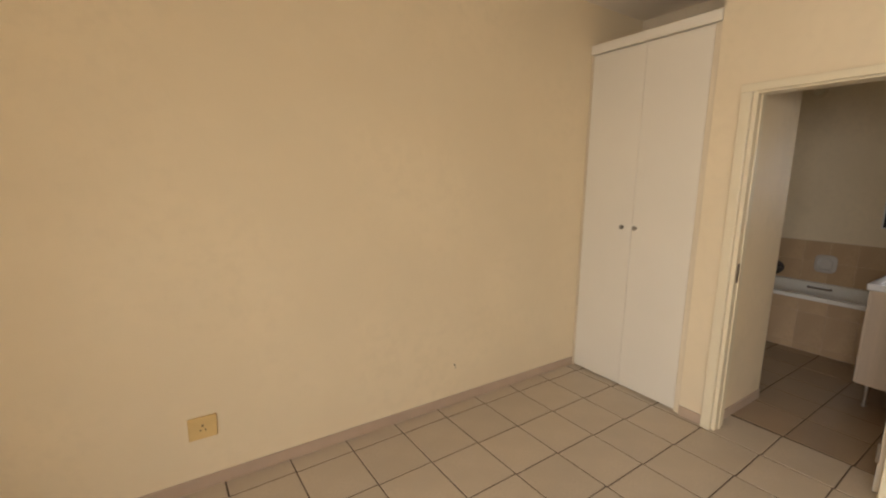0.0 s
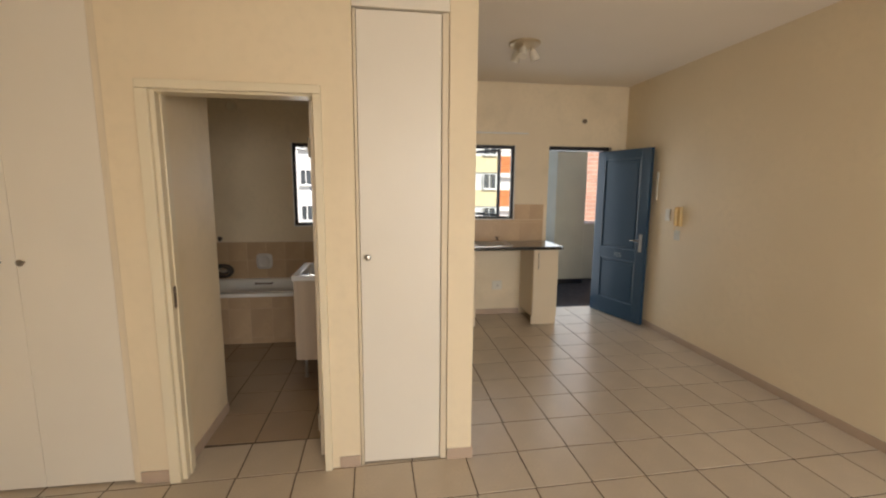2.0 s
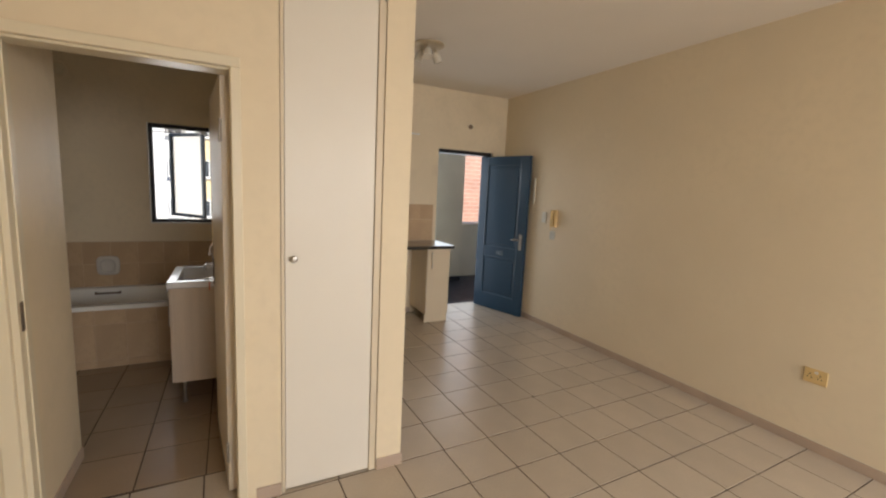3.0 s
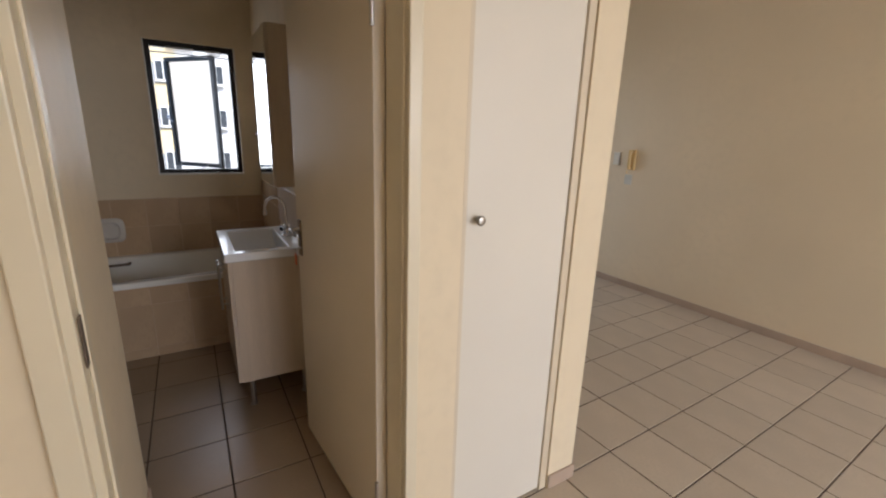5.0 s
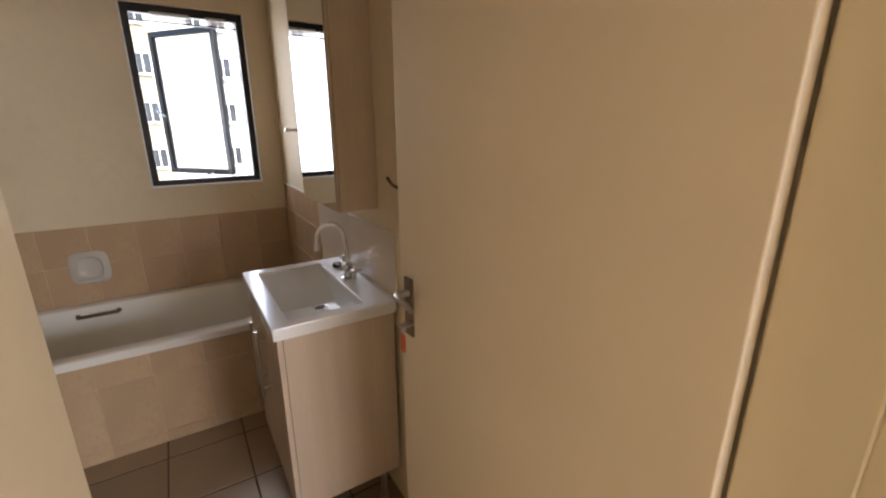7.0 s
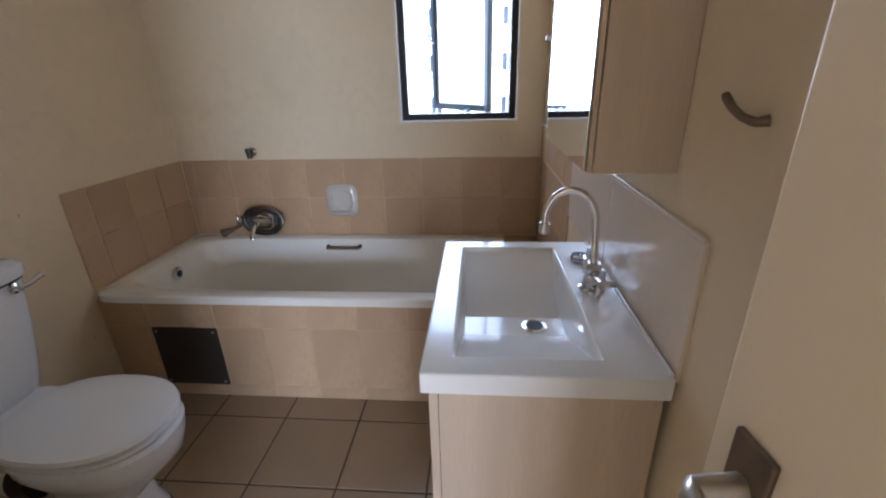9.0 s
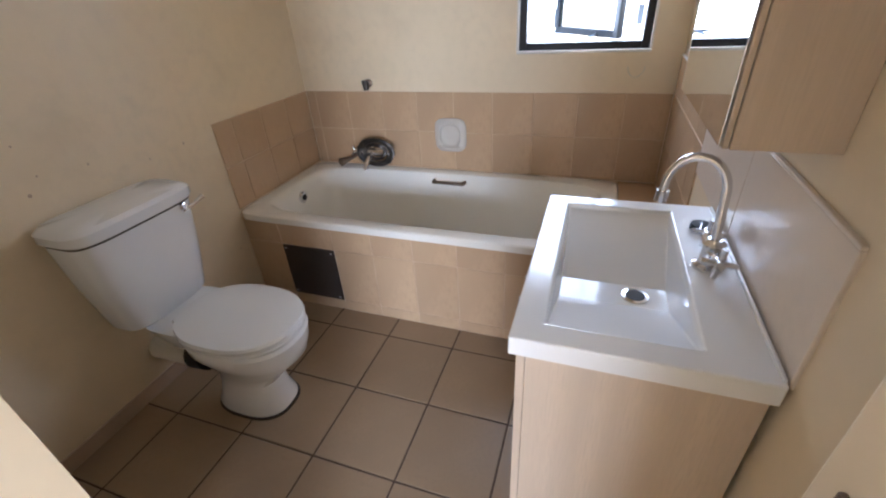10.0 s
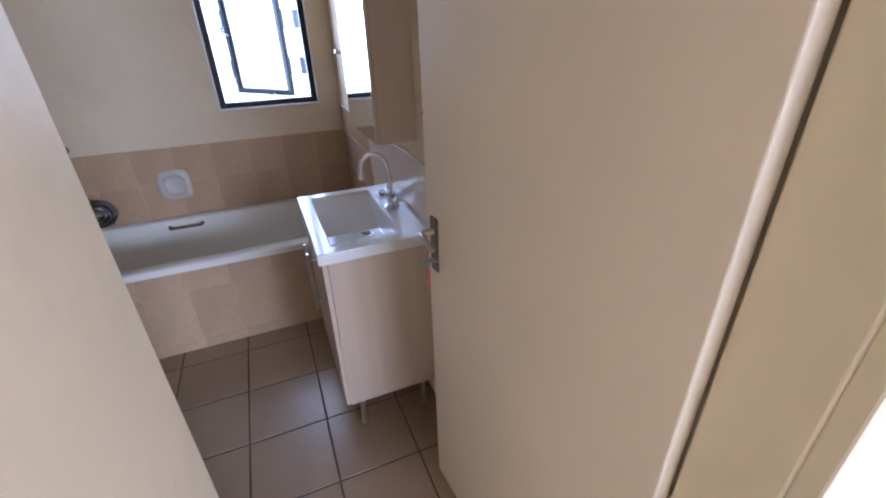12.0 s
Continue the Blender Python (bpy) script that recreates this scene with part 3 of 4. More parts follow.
def kitchen_unit(y0, y1, doors, label, handle_side):
    cy = (y0 + y1) / 2
    u = thing("kitchen_unit", (KX + 0.02, cy, 0), label, "cabinet", "kitchen base units")
    a, b, d = y0 - cy, y1 - cy, EAST - KX - 0.03
    bm = box(0, d, a, a + 0.016, 0.10, 0.885)
    box(0, d, b - 0.016, b, 0.10, 0.885, 0, bm)
    box(0, d, a + 0.016, b - 0.016, 0.10, 0.116, 0, bm)
    box(d - 0.01, d, a + 0.016, b - 0.016, 0.116, 0.885, 0, bm)
    part("body", bm, M_KITCHEN, u)
    part("plinth", box(0.004, 0.02, a, b, 0.0, 0.098, 0.001), M_KITCHEN, u)
    part("side_panel", box(0.02, d, a, a + 0.012, 0.0, 0.098), M_KITCHEN, u)
    w = (b - a) / doors
    for k in range(doors):
        p, q = a + k * w + 0.002, a + (k + 1) * w - 0.002
        dr = part("door", box(-0.02, -0.002, p, q, 0.104, 0.882, 0.002), M_KITCHEN, u, "flush cream door")
        hy = q - 0.05 if handle_side[k] > 0 else p + 0.05
        hb = tube([(-0.05, hy, 0.66), (-0.05, hy, 0.85)], 0.006, 10)
        tube([(-0.05, hy, 0.68), (-0.02, hy, 0.68)], 0.005, 8, hb)
        tube([(-0.05, hy, 0.83), (-0.02, hy, 0.83)], 0.005, 8, hb)
        part("handle", hb, M_STEEL, dr, "slim metal bar handle", True)
    return u


kitchen_unit(-1.90, -1.605, 1, "narrow cream laminate kitchen base unit at the worktop's end", (1,))
kitchen_unit(-0.94, -0.34, 2, "cream laminate kitchen base unit under the sink", (-1, 1))
kitchen_unit(-0.338, 0.282, 1, "cream laminate kitchen base unit", (-1,))
wt = thing("worktop", (4.90, -0.82, 0.887), "black granite kitchen worktop with a rounded front edge", "worktop")
bm = slab_wall("x", 0, 0.54, -1.11, 1.10, 0, 0.038)
bmesh.ops.bevel(bm, geom=[e for e in bm.edges if all(v.co.x < 0.001 for v in e.verts)], offset=0.012, segments=3, affect="EDGES", profile=0.5)
part("slab", bm, M_STONE, wt)
sink = thing("kitchen_sink", (5.17, -0.95, 0.925), "stainless steel inset sink with a draining board", "sink")
bm = bmesh.new()
loft([(0, 0, 0.225, 0.42, 0.000, 9), (0, 0, 0.225, 0.42, 0.006, 9), (0, 0, 0.215, 0.41, 0.007, 9), (0, 0.0, 0.205, 0.40, 0.004, 9)], 48, True, True, bm)
part("surround", bm, M_STEEL, sink, "", True)
part("bowl_rim", loft([(0, 0.2, 0.17, 0.165, 0.0045, 5), (0, 0.2, 0.17, 0.165, 0.0085, 5), (0, 0.2, 0.155, 0.15, 0.0085, 5), (0, 0.2, 0.15, 0.145, 0.0055, 5)], 40), M_STEEL, sink, "", True)
for k in range(7):
    part("drain_rib", tube([(-0.15 + k * 0.05, -0.36, 0.006), (-0.15 + k * 0.05, -0.03, 0.006)], 0.004, 6), M_STEEL, sink)
tap2 = thing("kitchen_tap", (5.36, -0.94, 0.931), "chrome kitchen mixer tap behind the sink", "tap")
part("base", lathe([(0.026, 0), (0.026, 0.02), (0.018, 0.03), (0.016, 0.06)], (0, 0, 0)), M_CHROME, tap2, "", True)
part("spout", tube([(0, 0, 0.05)] + [(-0.07 + 0.07 * math.cos(a), 0, 0.13 + 0.07 * math.sin(a)) for a in [k * math.pi / 10 for k in range(11)]] + [(-0.14, 0, 0.10)], 0.009, 12), M_CHROME, tap2, "", True)
for s in (-1, 1):
    part("handle", tube([(0, s * 0.015, 0.045), (0, s * 0.055, 0.05)], [0.011, 0.014], 12), M_CHROME, tap2, "", True)
stop = thing("angle_tap", (5.41, -1.29, 0.96), "small dark metal stop tap on the splashback", "tap")
part("body", tube([(0.03, 0, 0), (-0.03, 0, 0), (-0.035, 0, -0.02)], 0.011, 12), M_BRONZE, stop, "", True)
part("handle", tube([(-0.015, -0.03, 0.022), (-0.015, 0.03, 0.022)], 0.006, 8), M_BRONZE, stop)
part("stem", tube([(-0.015, 0, 0.0), (-0.015, 0, 0.024)], 0.006, 8), M_BRONZE, stop)
plate("wall_socket", (EAST, -1.31, 0.37), 0.125, 0.115, 0.011, "-x", M_PLASTIC, "white wall socket under the worktop", "socket", socket_parts())


def tiled(name, at_axis, face, out, us, zs, label, mat, gap=0.0042, thick=0.006, skip=(), bed=None):
    """Glazed tiles on a wall or panel: a thin bed of grout and each tile proud of it. us, zs: joint lines."""
    u0, u1, z0, z1 = us[0], us[-1], zs[0], zs[-1]
    lo, hi = sorted((face, face + out * thick * 0.55))
    bm = box(lo, hi, u0, u1, z0, z1) if at_axis == "x" else box(u0, u1, lo, hi, z0, z1)
    base = structure(name, bm, bed or M_WGROUT, label)
    cache = {}
    for i in range(len(us) - 1):
        for k in range(len(zs) - 1):
            if (i, k) in skip:
                continue
            w, hgt = round(us[i + 1] - us[i] - gap, 4), round(zs[k + 1] - zs[k] - gap, 4)
            if (w, hgt) not in cache:
                b = box(0, thick, -w / 2, w / 2, -hgt / 2, hgt / 2, 0.0016, None, 1) if at_axis == "x" else box(-w / 2, w / 2, 0, thick, -hgt / 2, hgt / 2, 0.0016, None, 1)
                me = bpy.data.meshes.new("tile")
                bmesh.ops.recalc_face_normals(b, faces=b.faces)
                b.to_mesh(me)
                b.free()
                me.materials.append(mat)
                cache[(w, hgt)] = me
            ob = new("tile", cache[(w, hgt)])
            ob.parent = base
            c, z = (us[i] + us[i + 1]) / 2, (zs[k] + zs[k + 1]) / 2
            f = face if out > 0 else face - thick
            ob.location = (f, c, z) if at_axis == "x" else (c, f, z)
    return base


def joints(start, stop, step, first=None):
    """Joint lines from start to stop, with a cut piece first if given."""
    out, v = [start], (first if first is not None else start + step)
    while v < stop - 0.012:
        out.append(v)
        v += step
    return out + [stop]


tiled("kitchen_splashback", "x", EAST, -1, joints(-1.88, 0.285, 0.30), [0.927, 1.155, 1.19], "beige glazed splashback tiles behind the worktop", M_WTILE, 0.0015)
tiled("kitchen_splashback_side", "x", EAST, -1, [-1.88, -1.70, -1.507], [1.192, 1.38], "beige glazed splashback tiles beside the window", M_WTILE, 0.0015)

# ---------------- bathroom tiles ----------------
BROWS = [0.522, 0.735, 0.945]
tiled("tiles_bath_back", "x", EAST, -1, joints(BASINW + 0.008, NORTH - 0.008, 0.2095, 0.597), BROWS, "peach glazed tiles above the bath", M_WTILE)
tiled("tiles_bath_end", "y", NORTH, -1, joints(4.715, EAST - 0.001, 0.2, 4.83), BROWS, "peach glazed tiles at the bath's end", M_WTILE)
tiled("tiles_bath_foot", "y", BASINW, 1, joints(4.70, EAST - 0.001, 0.2, 4.82), [0.522, 0.735, 0.945, 1.1], "peach glazed tiles at the bath's foot", M_WTILE)
tiled("tiles_basin", "y", BASINW, 1, [3.81, 4.254, 4.698], [0.862, 1.10], "large pale glazed splashback tiles behind the basin", M_SPLASH, gap=0.002, bed=M_SPLASH)
structure("bath_support", slab_wall("x", 4.712, 4.76, BASINW + 0.002, NORTH - 0.001, 0, 0.486), M_WGROUT, "low built panel under the bath edge")
ys = [0.40, 0.58, 0.79, 1.0, 1.21, 1.417, 1.622, 1.828, 2.127, NORTH - 0.01]
tiled("tiles_bath_panel", "x", 4.712, -1, ys, [0.0, 0.062, 0.362, 0.485], "peach glazed tiles on the bath panel", M_WTILE, gap=0.003, skip=((7, 1),), bed=M_BED)
hatch = thing("access_hatch", (4.707, 1.978, 0.212), "dark brown access cover set in the bath panel", "hatch")
part("cover", box(-0.006, 0.003, -0.146, 0.146, -0.147, 0.147, 0.002), M_HATCH, hatch)
for y, z in ((-0.13, -0.13), (0.13, -0.13), (-0.13, 0.13), (0.13, 0.13)):
    part("screw", lathe([(0.005, -0.0085), (0.005, -0.005)], (0, y, z), "x", 10), M_STEEL, hatch)
structure("ledge_base", box(4.762, EAST - 0.001, BASINW + 0.001, 0.572, 0.0, 0.505), M_WGROUT, "tiled ledge at the bath's foot")
tiled_ledge = box(4.70, EAST - 0.008, BASINW + 0.008, 0.573, 0.508, 0.519, 0.0016)
structure("ledge_tile", tiled_ledge, M_WTILE, "peach tile on the ledge at the bath's foot")

structure("tile_trim", box(3.81, 4.698, BASINW + 0.0005, BASINW + 0.009, 1.1005, 1.108, 0.002), M_SPLASH, "pale trim bead along the tile edge")
structure("tile_trim_bath", box(4.70, EAST - 0.008, BASINW + 0.0005, BASINW + 0.009, 1.1005, 1.110, 0.002), M_WHITE, "white trim bead along the tile edge")

# ---------------- bath ----------------
BCX, BCY, BRX, BRY = 5.061, 1.4545, 0.3765, 0.8795
bath = thing("bathtub", (BCX, BCY, 0), "ivory built-in bathtub in a tiled surround", "bathtub")
part("shell", loft([
    (0, 0, BRX, BRY, 0.487, 22), (0, 0, BRX, BRY, 0.516, 22), (0, 0, BRX - 0.006, BRY - 0.006, 0.522, 20),
    (0.005, 0, BRX - 0.055, BRY - 0.06, 0.523, 7), (0.005, 0, BRX - 0.066, BRY - 0.073, 0.516, 6.5), (0.005, -0.005, BRX - 0.075, BRY - 0.09, 0.48, 6),
    (0.005, 0.01, BRX - 0.10, BRY - 0.14, 0.28, 5), (0.005, 0.03, BRX - 0.125, BRY - 0.20, 0.17, 4.5), (0.005, 0.04, BRX - 0.17, BRY - 0.27, 0.135, 4), (0.005, 0.05, 0.03, 0.05, 0.125, 2)], 72, False, True), M_ENAMEL, bath, "", True)
part("overflow", lathe([(0.034, 0), (0.034, -0.006), (0.026, -0.012), (0.010, -0.013)], (0, 0.776, 0.447), "y", 24), M_CHROME, bath, "round chrome overflow", True)
part("overflow_hole", lathe([(0.018, -0.0142), (0.018, -0.0128)], (0, 0.776, 0.447), "y", 20), M_BLACK, bath)
for x, s in ((0.306, -1), (-0.296, 1)):
    bm = tube([(x, -0.09, 0.478), (x + s * 0.028, -0.085, 0.478), (x + s * 0.03, -0.06, 0.478), (x + s * 0.03, 0.06, 0.478), (x + s * 0.028, 0.085, 0.478), (x, 0.09, 0.478)], [0.011, 0.010, 0.009, 0.009, 0.010, 0.011], 10)
    part("grip", bm, M_BRONZE, bath, "tarnished chrome grab grip", True)

mx = thing("bath_mixer", (EAST - 0.006, 1.915, 0.625), "chrome bath mixer with a hand shower and coiled hose", "bath mixer")
part("body", tube([(-0.06, -0.075, 0), (-0.06, 0.075, 0)], 0.026, 16), M_CHROME, mx, "", True)
for y in (-0.075, 0.075):
    part("wall_flange", lathe([(0.033, 0.0), (0.030, -0.012), (0.014, -0.016), (0.014, -0.06)], (0, y, 0), "x", 20), M_CHROME, mx, "", True)
    hd = part("handle", tube([(-0.06, y * 1.0, 0), (-0.06, y * 1.65, 0)], [0.015, 0.012], 12), M_CHROME, mx, "", True)
    for k in range(4):
        a = k * math.pi / 2 + 0.4
        part("spoke", tube([(-0.06, y * 1.6, 0), (-0.06 + 0.034 * math.cos(a), y * 1.6, 0.034 * math.sin(a))], 0.006, 8), M_CHROME, hd)
part("spout", tube([(-0.075, 0, -0.008), (-0.13, 0, -0.022), (-0.165, 0, -0.045), (-0.17, 0, -0.07)], [0.016, 0.014, 0.013, 0.013], 14), M_CHROME, mx, "", True)
part("diverter", lathe([(0.012, 0.015), (0.012, 0.04), (0.018, 0.045), (0.015, 0.06)], (-0.06, 0, 0), "z", 14), M_CHROME, mx, "", True)
hose = [(-0.085 + 0.006 * math.sin(k * 0.9), -0.03 + (0.085 + 0.028 * math.sin(k * 0.083)) * math.cos(k * 0.30), 0.004 + (0.058 + 0.02 * math.sin(k * 0.083)) * math.sin(k * 0.30)) for k in range(96)]
part("hose", tube(hose, 0.0085, 8), M_DARKMETAL, mx, "dull metal shower hose", True)
part("hand_shower", tube([(-0.05, 0.09, -0.01), (-0.07, 0.15, -0.045), (-0.08, 0.20, -0.065), (-0.082, 0.215, -0.07)], [0.012, 0.011, 0.022, 0.026], 14), M_BRONZE, mx, "tarnished hand shower", True)
br = thing("shower_bracket", (EAST, 1.918, 0.988), "small dark shower bracket on the wall", "bracket")
part("base", lathe([(0.022, 0), (0.022, -0.008), (0.012, -0.014)], (0, 0, 0), "x", 18), M_BRONZE, br, "", True)
part("cradle", tube([(-0.012, 0, 0.0), (-0.045, 0, 0.012), (-0.05, -0.008, -0.028)], [0.012, 0.017, 0.013], 12), M_DARKMETAL, br, "", True)
soap = thing("soap_dish", (EAST - 0.006, 1.455, 0.722), "white ceramic soap dish set in the tiles", "soap dish")
bm = bmesh.new()
bmd = loft([(0, 0, 0.090, 0.088, 0, 4), (0, 0, 0.090, 0.088, 0.010, 4), (0, 0, 0.078, 0.076, 0.022, 3.6), (0, 0, 0.062, 0.060, 0.024, 3), (0, 0, 0.054, 0.052, 0.010, 2.6), (0, 0, 0.03, 0.03, 0.004, 3)], 40, True, True, bm)
dish = part("dish", bmd, M_SOAP, soap, "", True)
dish.matrix_basis = pose(0, 0, 0, 0, -90, 0)
part("lip", tube([(-0.022, -0.06, -0.062), (-0.035, -0.04, -0.066), (-0.038, 0, -0.067), (-0.035, 0.04, -0.066), (-0.022, 0.06, -0.062)], 0.009, 10), M_SOAP, soap, "", True)
ring = thing("hook", (EAST, 0.575, 1.06), "thin loop of wire under the window", "wire loop")
part("loop", tube([(-0.004, 0.035 * math.cos(a), 0.045 * math.sin(a)) for a in [math.pi + k * math.pi / 12 for k in range(13)]], 0.0018, 6), M_STAIN, ring)

# ---------------- toilet ----------------
TX = 4.115
wc = thing("toilet", (TX, 1.86, 0), "white ceramic close-coupled toilet with the lid down", "toilet")
part("pan", loft([(0, 0.042, 0.108, 0.160, 0.0, 2.6), (0, 0.042, 0.110, 0.160, 0.02, 2.6), (0, 0.040, 0.096, 0.140, 0.07, 2.4), (0, 0.034, 0.090, 0.130, 0.14, 2.3), (0, 0.0, 0.110, 0.160, 0.21, 2.3), (0, -0.035, 0.146, 0.206, 0.29, 2.3), (-0.010, -0.035, 0.165, 0.226, 0.345, 2.3), (-0.010, -0.035, 0.170, 0.233, 0.385, 2.3), (-0.010, -0.035, 0.163, 0.225, 0.397, 2.3)], 48), M_CERAMIC, wc, "", True)
part("shelf", loft([(0, 0.20, 0.10, 0.10, 0.30, 4), (0, 0.21, 0.125, 0.11, 0.36, 4), (0, 0.215, 0.14, 0.115, 0.405, 4)], 40), M_CERAMIC, wc, "", True)
part("seat", loft([(-0.010, -0.030, 0.166, 0.224, 0.402, 2.3), (-0.010, -0.030, 0.174, 0.232, 0.406, 2.3), (-0.010, -0.030, 0.174, 0.232, 0.414, 2.3), (-0.010, -0.030, 0.166, 0.224, 0.419, 2.3)], 48), M_CERAMIC, wc, "", True)
part("lid", loft([(-0.010, -0.030, 0.170, 0.228, 0.4235, 2.3), (-0.010, -0.030, 0.176, 0.234, 0.430, 2.3), (-0.010, -0.030, 0.172, 0.230, 0.442, 2.3), (0, -0.04, 0.14, 0.19, 0.449, 2.3), (0, -0.03, 0.05, 0.07, 0.452, 2.2)], 48), M_CERAMIC, wc, "white plastic lid", True)
for s in (-1, 1):
    part("hinge", tube([(s * 0.07, 0.185, 0.425), (s * 0.10, 0.185, 0.425)], 0.012, 10), M_CERAMIC, wc)
cist = part("cistern", loft([(0, 0.372, 0.140, 0.080, 0.398, 4), (0, 0.372, 0.165, 0.093, 0.412, 4), (0.003, 0.370, 0.184, 0.101, 0.50, 4), (0.005, 0.368, 0.204, 0.106, 0.62, 4.2), (0.008, 0.365, 0.218, 0.112, 0.762, 4.5)], 48), M_CERAMIC, wc, "", True)
part("cistern_lid", loft([(0.008, 0.362, 0.222, 0.116, 0.768, 4.6), (0.008, 0.362, 0.230, 0.117, 0.775, 4.6), (0.008, 0.362, 0.230, 0.117, 0.802, 4.6), (0.008, 0.364, 0.211, 0.106, 0.815, 4.6), (0.008, 0.365, 0.10, 0.05, 0.819, 4)], 48), M_CERAMIC, wc, "", True)
part("lid_seam", loft([(0.008, 0.362, 0.219, 0.1125, 0.760, 4.5), (0.008, 0.362, 0.219, 0.1125, 0.769, 4.5)], 48), M_HATCH, wc, "dark seam under the cistern lid")
lv = part("flush_lever", lathe([(0.016, 0), (0.016, -0.008), (0.009, -0.012), (0.009, -0.026)], (0.155, 0.255, 0.745), "y", 16), M_CHROME, wc, "chrome flush lever", True)
part("lever_arm", tube([(0.155, 0.232, 0.745), (0.185, 0.226, 0.750), (0.222, 0.222, 0.762)], [0.007, 0.007, 0.010], 10), M_CHROME, lv, "", True)
part("rubber_collar", tube([(-0.02, 0.205, 0.20), (-0.02, 0.275, 0.19)], [0.062, 0.060], 20), M_BLACK, wc, "black rubber pipe collar", True)
part("waste_pipe", tube([(-0.02, 0.27, 0.19), (-0.02, 0.478, 0.18)], 0.052, 20), M_PLASTIC, wc, "white plastic waste pipe", True)
part("floor_seal", loft([(0, 0.042, 0.116, 0.168, 0.0, 2.6), (0, 0.042, 0.112, 0.163, 0.009, 2.6)], 48), M_HATCH, wc, "dark grime line round the foot")
for s in (-1, 1):
    part("bolt_cap", lathe([(0.009, 0.0), (0.009, 0.006), (0.004, 0.009)], (s * 0.088, 0.01, 0.055), "x", 10), M_BLACK, wc)
wc.scale.z = 1.035

valve = thing("stop_valve", (4.154, NORTH, 0.16), "small dull metal stop valve on the wall behind the toilet", "valve")
part("body", tube([(0, 0, 0), (0, -0.035, 0), (0, -0.045, 0.012), (0, -0.045, 0.05)], [0.012, 0.011, 0.010, 0.008], 12), M_STEEL, valve, "", True)
part("handle", tube([(-0.012, -0.05, -0.004), (0.0, -0.066, -0.006), (0.012, -0.05, -0.004)], 0.006, 8), M_PLASTIC, valve, "white plastic handle", True)
part("hose", tube([(0, -0.045, 0.045), (0.01, -0.06, 0.10), (0.03, -0.075, 0.16), (0.04, -0.085, 0.21)], 0.006, 8), M_PLASTIC, valve, "pale flexible supply pipe", True)

# ---------------- vanity ----------------
VX0, VX1, VY0, VY1 = 3.80, 4.412, BASINW + 0.010, 0.815
van = thing("vanity_cabinet", (3.815, 0.41, 0), "pale maple bathroom vanity cabinet on steel legs", "cabinet")
W, D = 0.582, 0.375
bm = box(0, 0.016, 0, D, 0.165, 0.828, 0.001)
box(W - 0.016, W, 0, D, 0.165, 0.828, 0.001, bm)
box(0.016, W - 0.016, 0, D, 0.165, 0.181, 0, bm)
box(0.016, W - 0.016, 0, 0.012, 0.181, 0.828, 0, bm)
part("body", bm, M_WOOD, van)
for k in range(2):
    d = part("door", box(0.002 + k * W / 2, W / 2 - 0.001 + k * W / 2, D + 0.001, D + 0.018, 0.168, 0.826, 0.0015), M_WOOD, van)
    hx = W / 2 - 0.045 if k == 0 else W / 2 + 0.045
    hb = tube([(hx, D + 0.048, 0.50), (hx, D + 0.048, 0.76)], 0.006, 10)
    for z in (0.53, 0.73):
        tube([(hx, D + 0.018, z), (hx, D + 0.048, z)], 0.005, 8, hb)
    part("handle", hb, M_STEEL, d, "slim metal bar handle", True)
for x in (0.05, W - 0.05):
    for y in (0.05, D - 0.05):
        lg = part("leg", lathe([(0.018, 0), (0.018, 0.006), (0.0125, 0.010), (0.0125, 0.155), (0.022, 0.157), (0.022, 0.165)], (x, y, 0), "z", 16), M_STEEL, van, "round brushed steel leg", True)

basin = thing("washbasin", (4.106, (VY0 + VY1) / 2, 0.828), "white moulded rectangular washbasin on the vanity cabinet", "washbasin")
bx, by = (VX1 - VX0) / 2, (VY1 - VY0) / 2


def basin_bowl():
    """Square-edged slab with a sharp rectangular basin: two ramps fall to a flat strip round the drain."""
    bm = bmesh.new()

    def ring(x0, x1, y0, y1, z):
        return [bm.verts.new(p) for p in ((x0, y0, z), (x1, y0, z), (x1, y1, z), (x0, y1, z))]

    a, b = (-0.255, -0.105), (0.258, 0.150)
    rings = [ring(-bx + 0.012, bx - 0.012, -by + 0.008, by - 0.008, 0.0), ring(-bx, bx, -by, by, 0.006), ring(-bx, bx, -by, by, 0.046),
             ring(a[0], b[0], a[1], b[1], 0.046), ring(a[0] + 0.004, b[0] - 0.004, a[1] + 0.004, b[1] - 0.004, 0.034)]
    for lo, hi in zip(rings, rings[1:]):
        for k in range(4):
            bm.faces.new((lo[k], lo[(k + 1) % 4], hi[(k + 1) % 4], hi[k]))
    top, low = rings[-1], ring(-0.034, 0.044, a[1] + 0.012, b[1] - 0.012, -0.055)
    for k in range(4):
        bm.faces.new((top[k], top[(k + 1) % 4], low[(k + 1) % 4], low[k]))
    bm.faces.new(low)
    edges = [e for e in bm.edges if min(v.co.z for v in e.verts) > -0.06 and max(v.co.z for v in e.verts) > 0.03]
    bmesh.ops.bevel(bm, geom=edges, offset=0.0035, segments=3, affect="EDGES", profile=0.5)
    return bm


part("bowl", basin_bowl(), M_BASIN, basin)
part("drain", lathe([(0.029, -0.066), (0.029, -0.0525), (0.021, -0.0515), (0.019, -0.058)], (0.005, -0.026, 0), "z", 24), M_CHROME, basin, "chrome drain ring", True)
part("drain_hole", lathe([(0.0200, -0.0620), (0.0200, -0.0512)], (0.005, -0.026, 0), "z", 20), M_BLACK, basin)
part("splash_lip", box(-bx + 0.01, bx - 0.01, -by, -by + 0.007, 0.040, 0.052, 0.003), M_BASIN, basin)

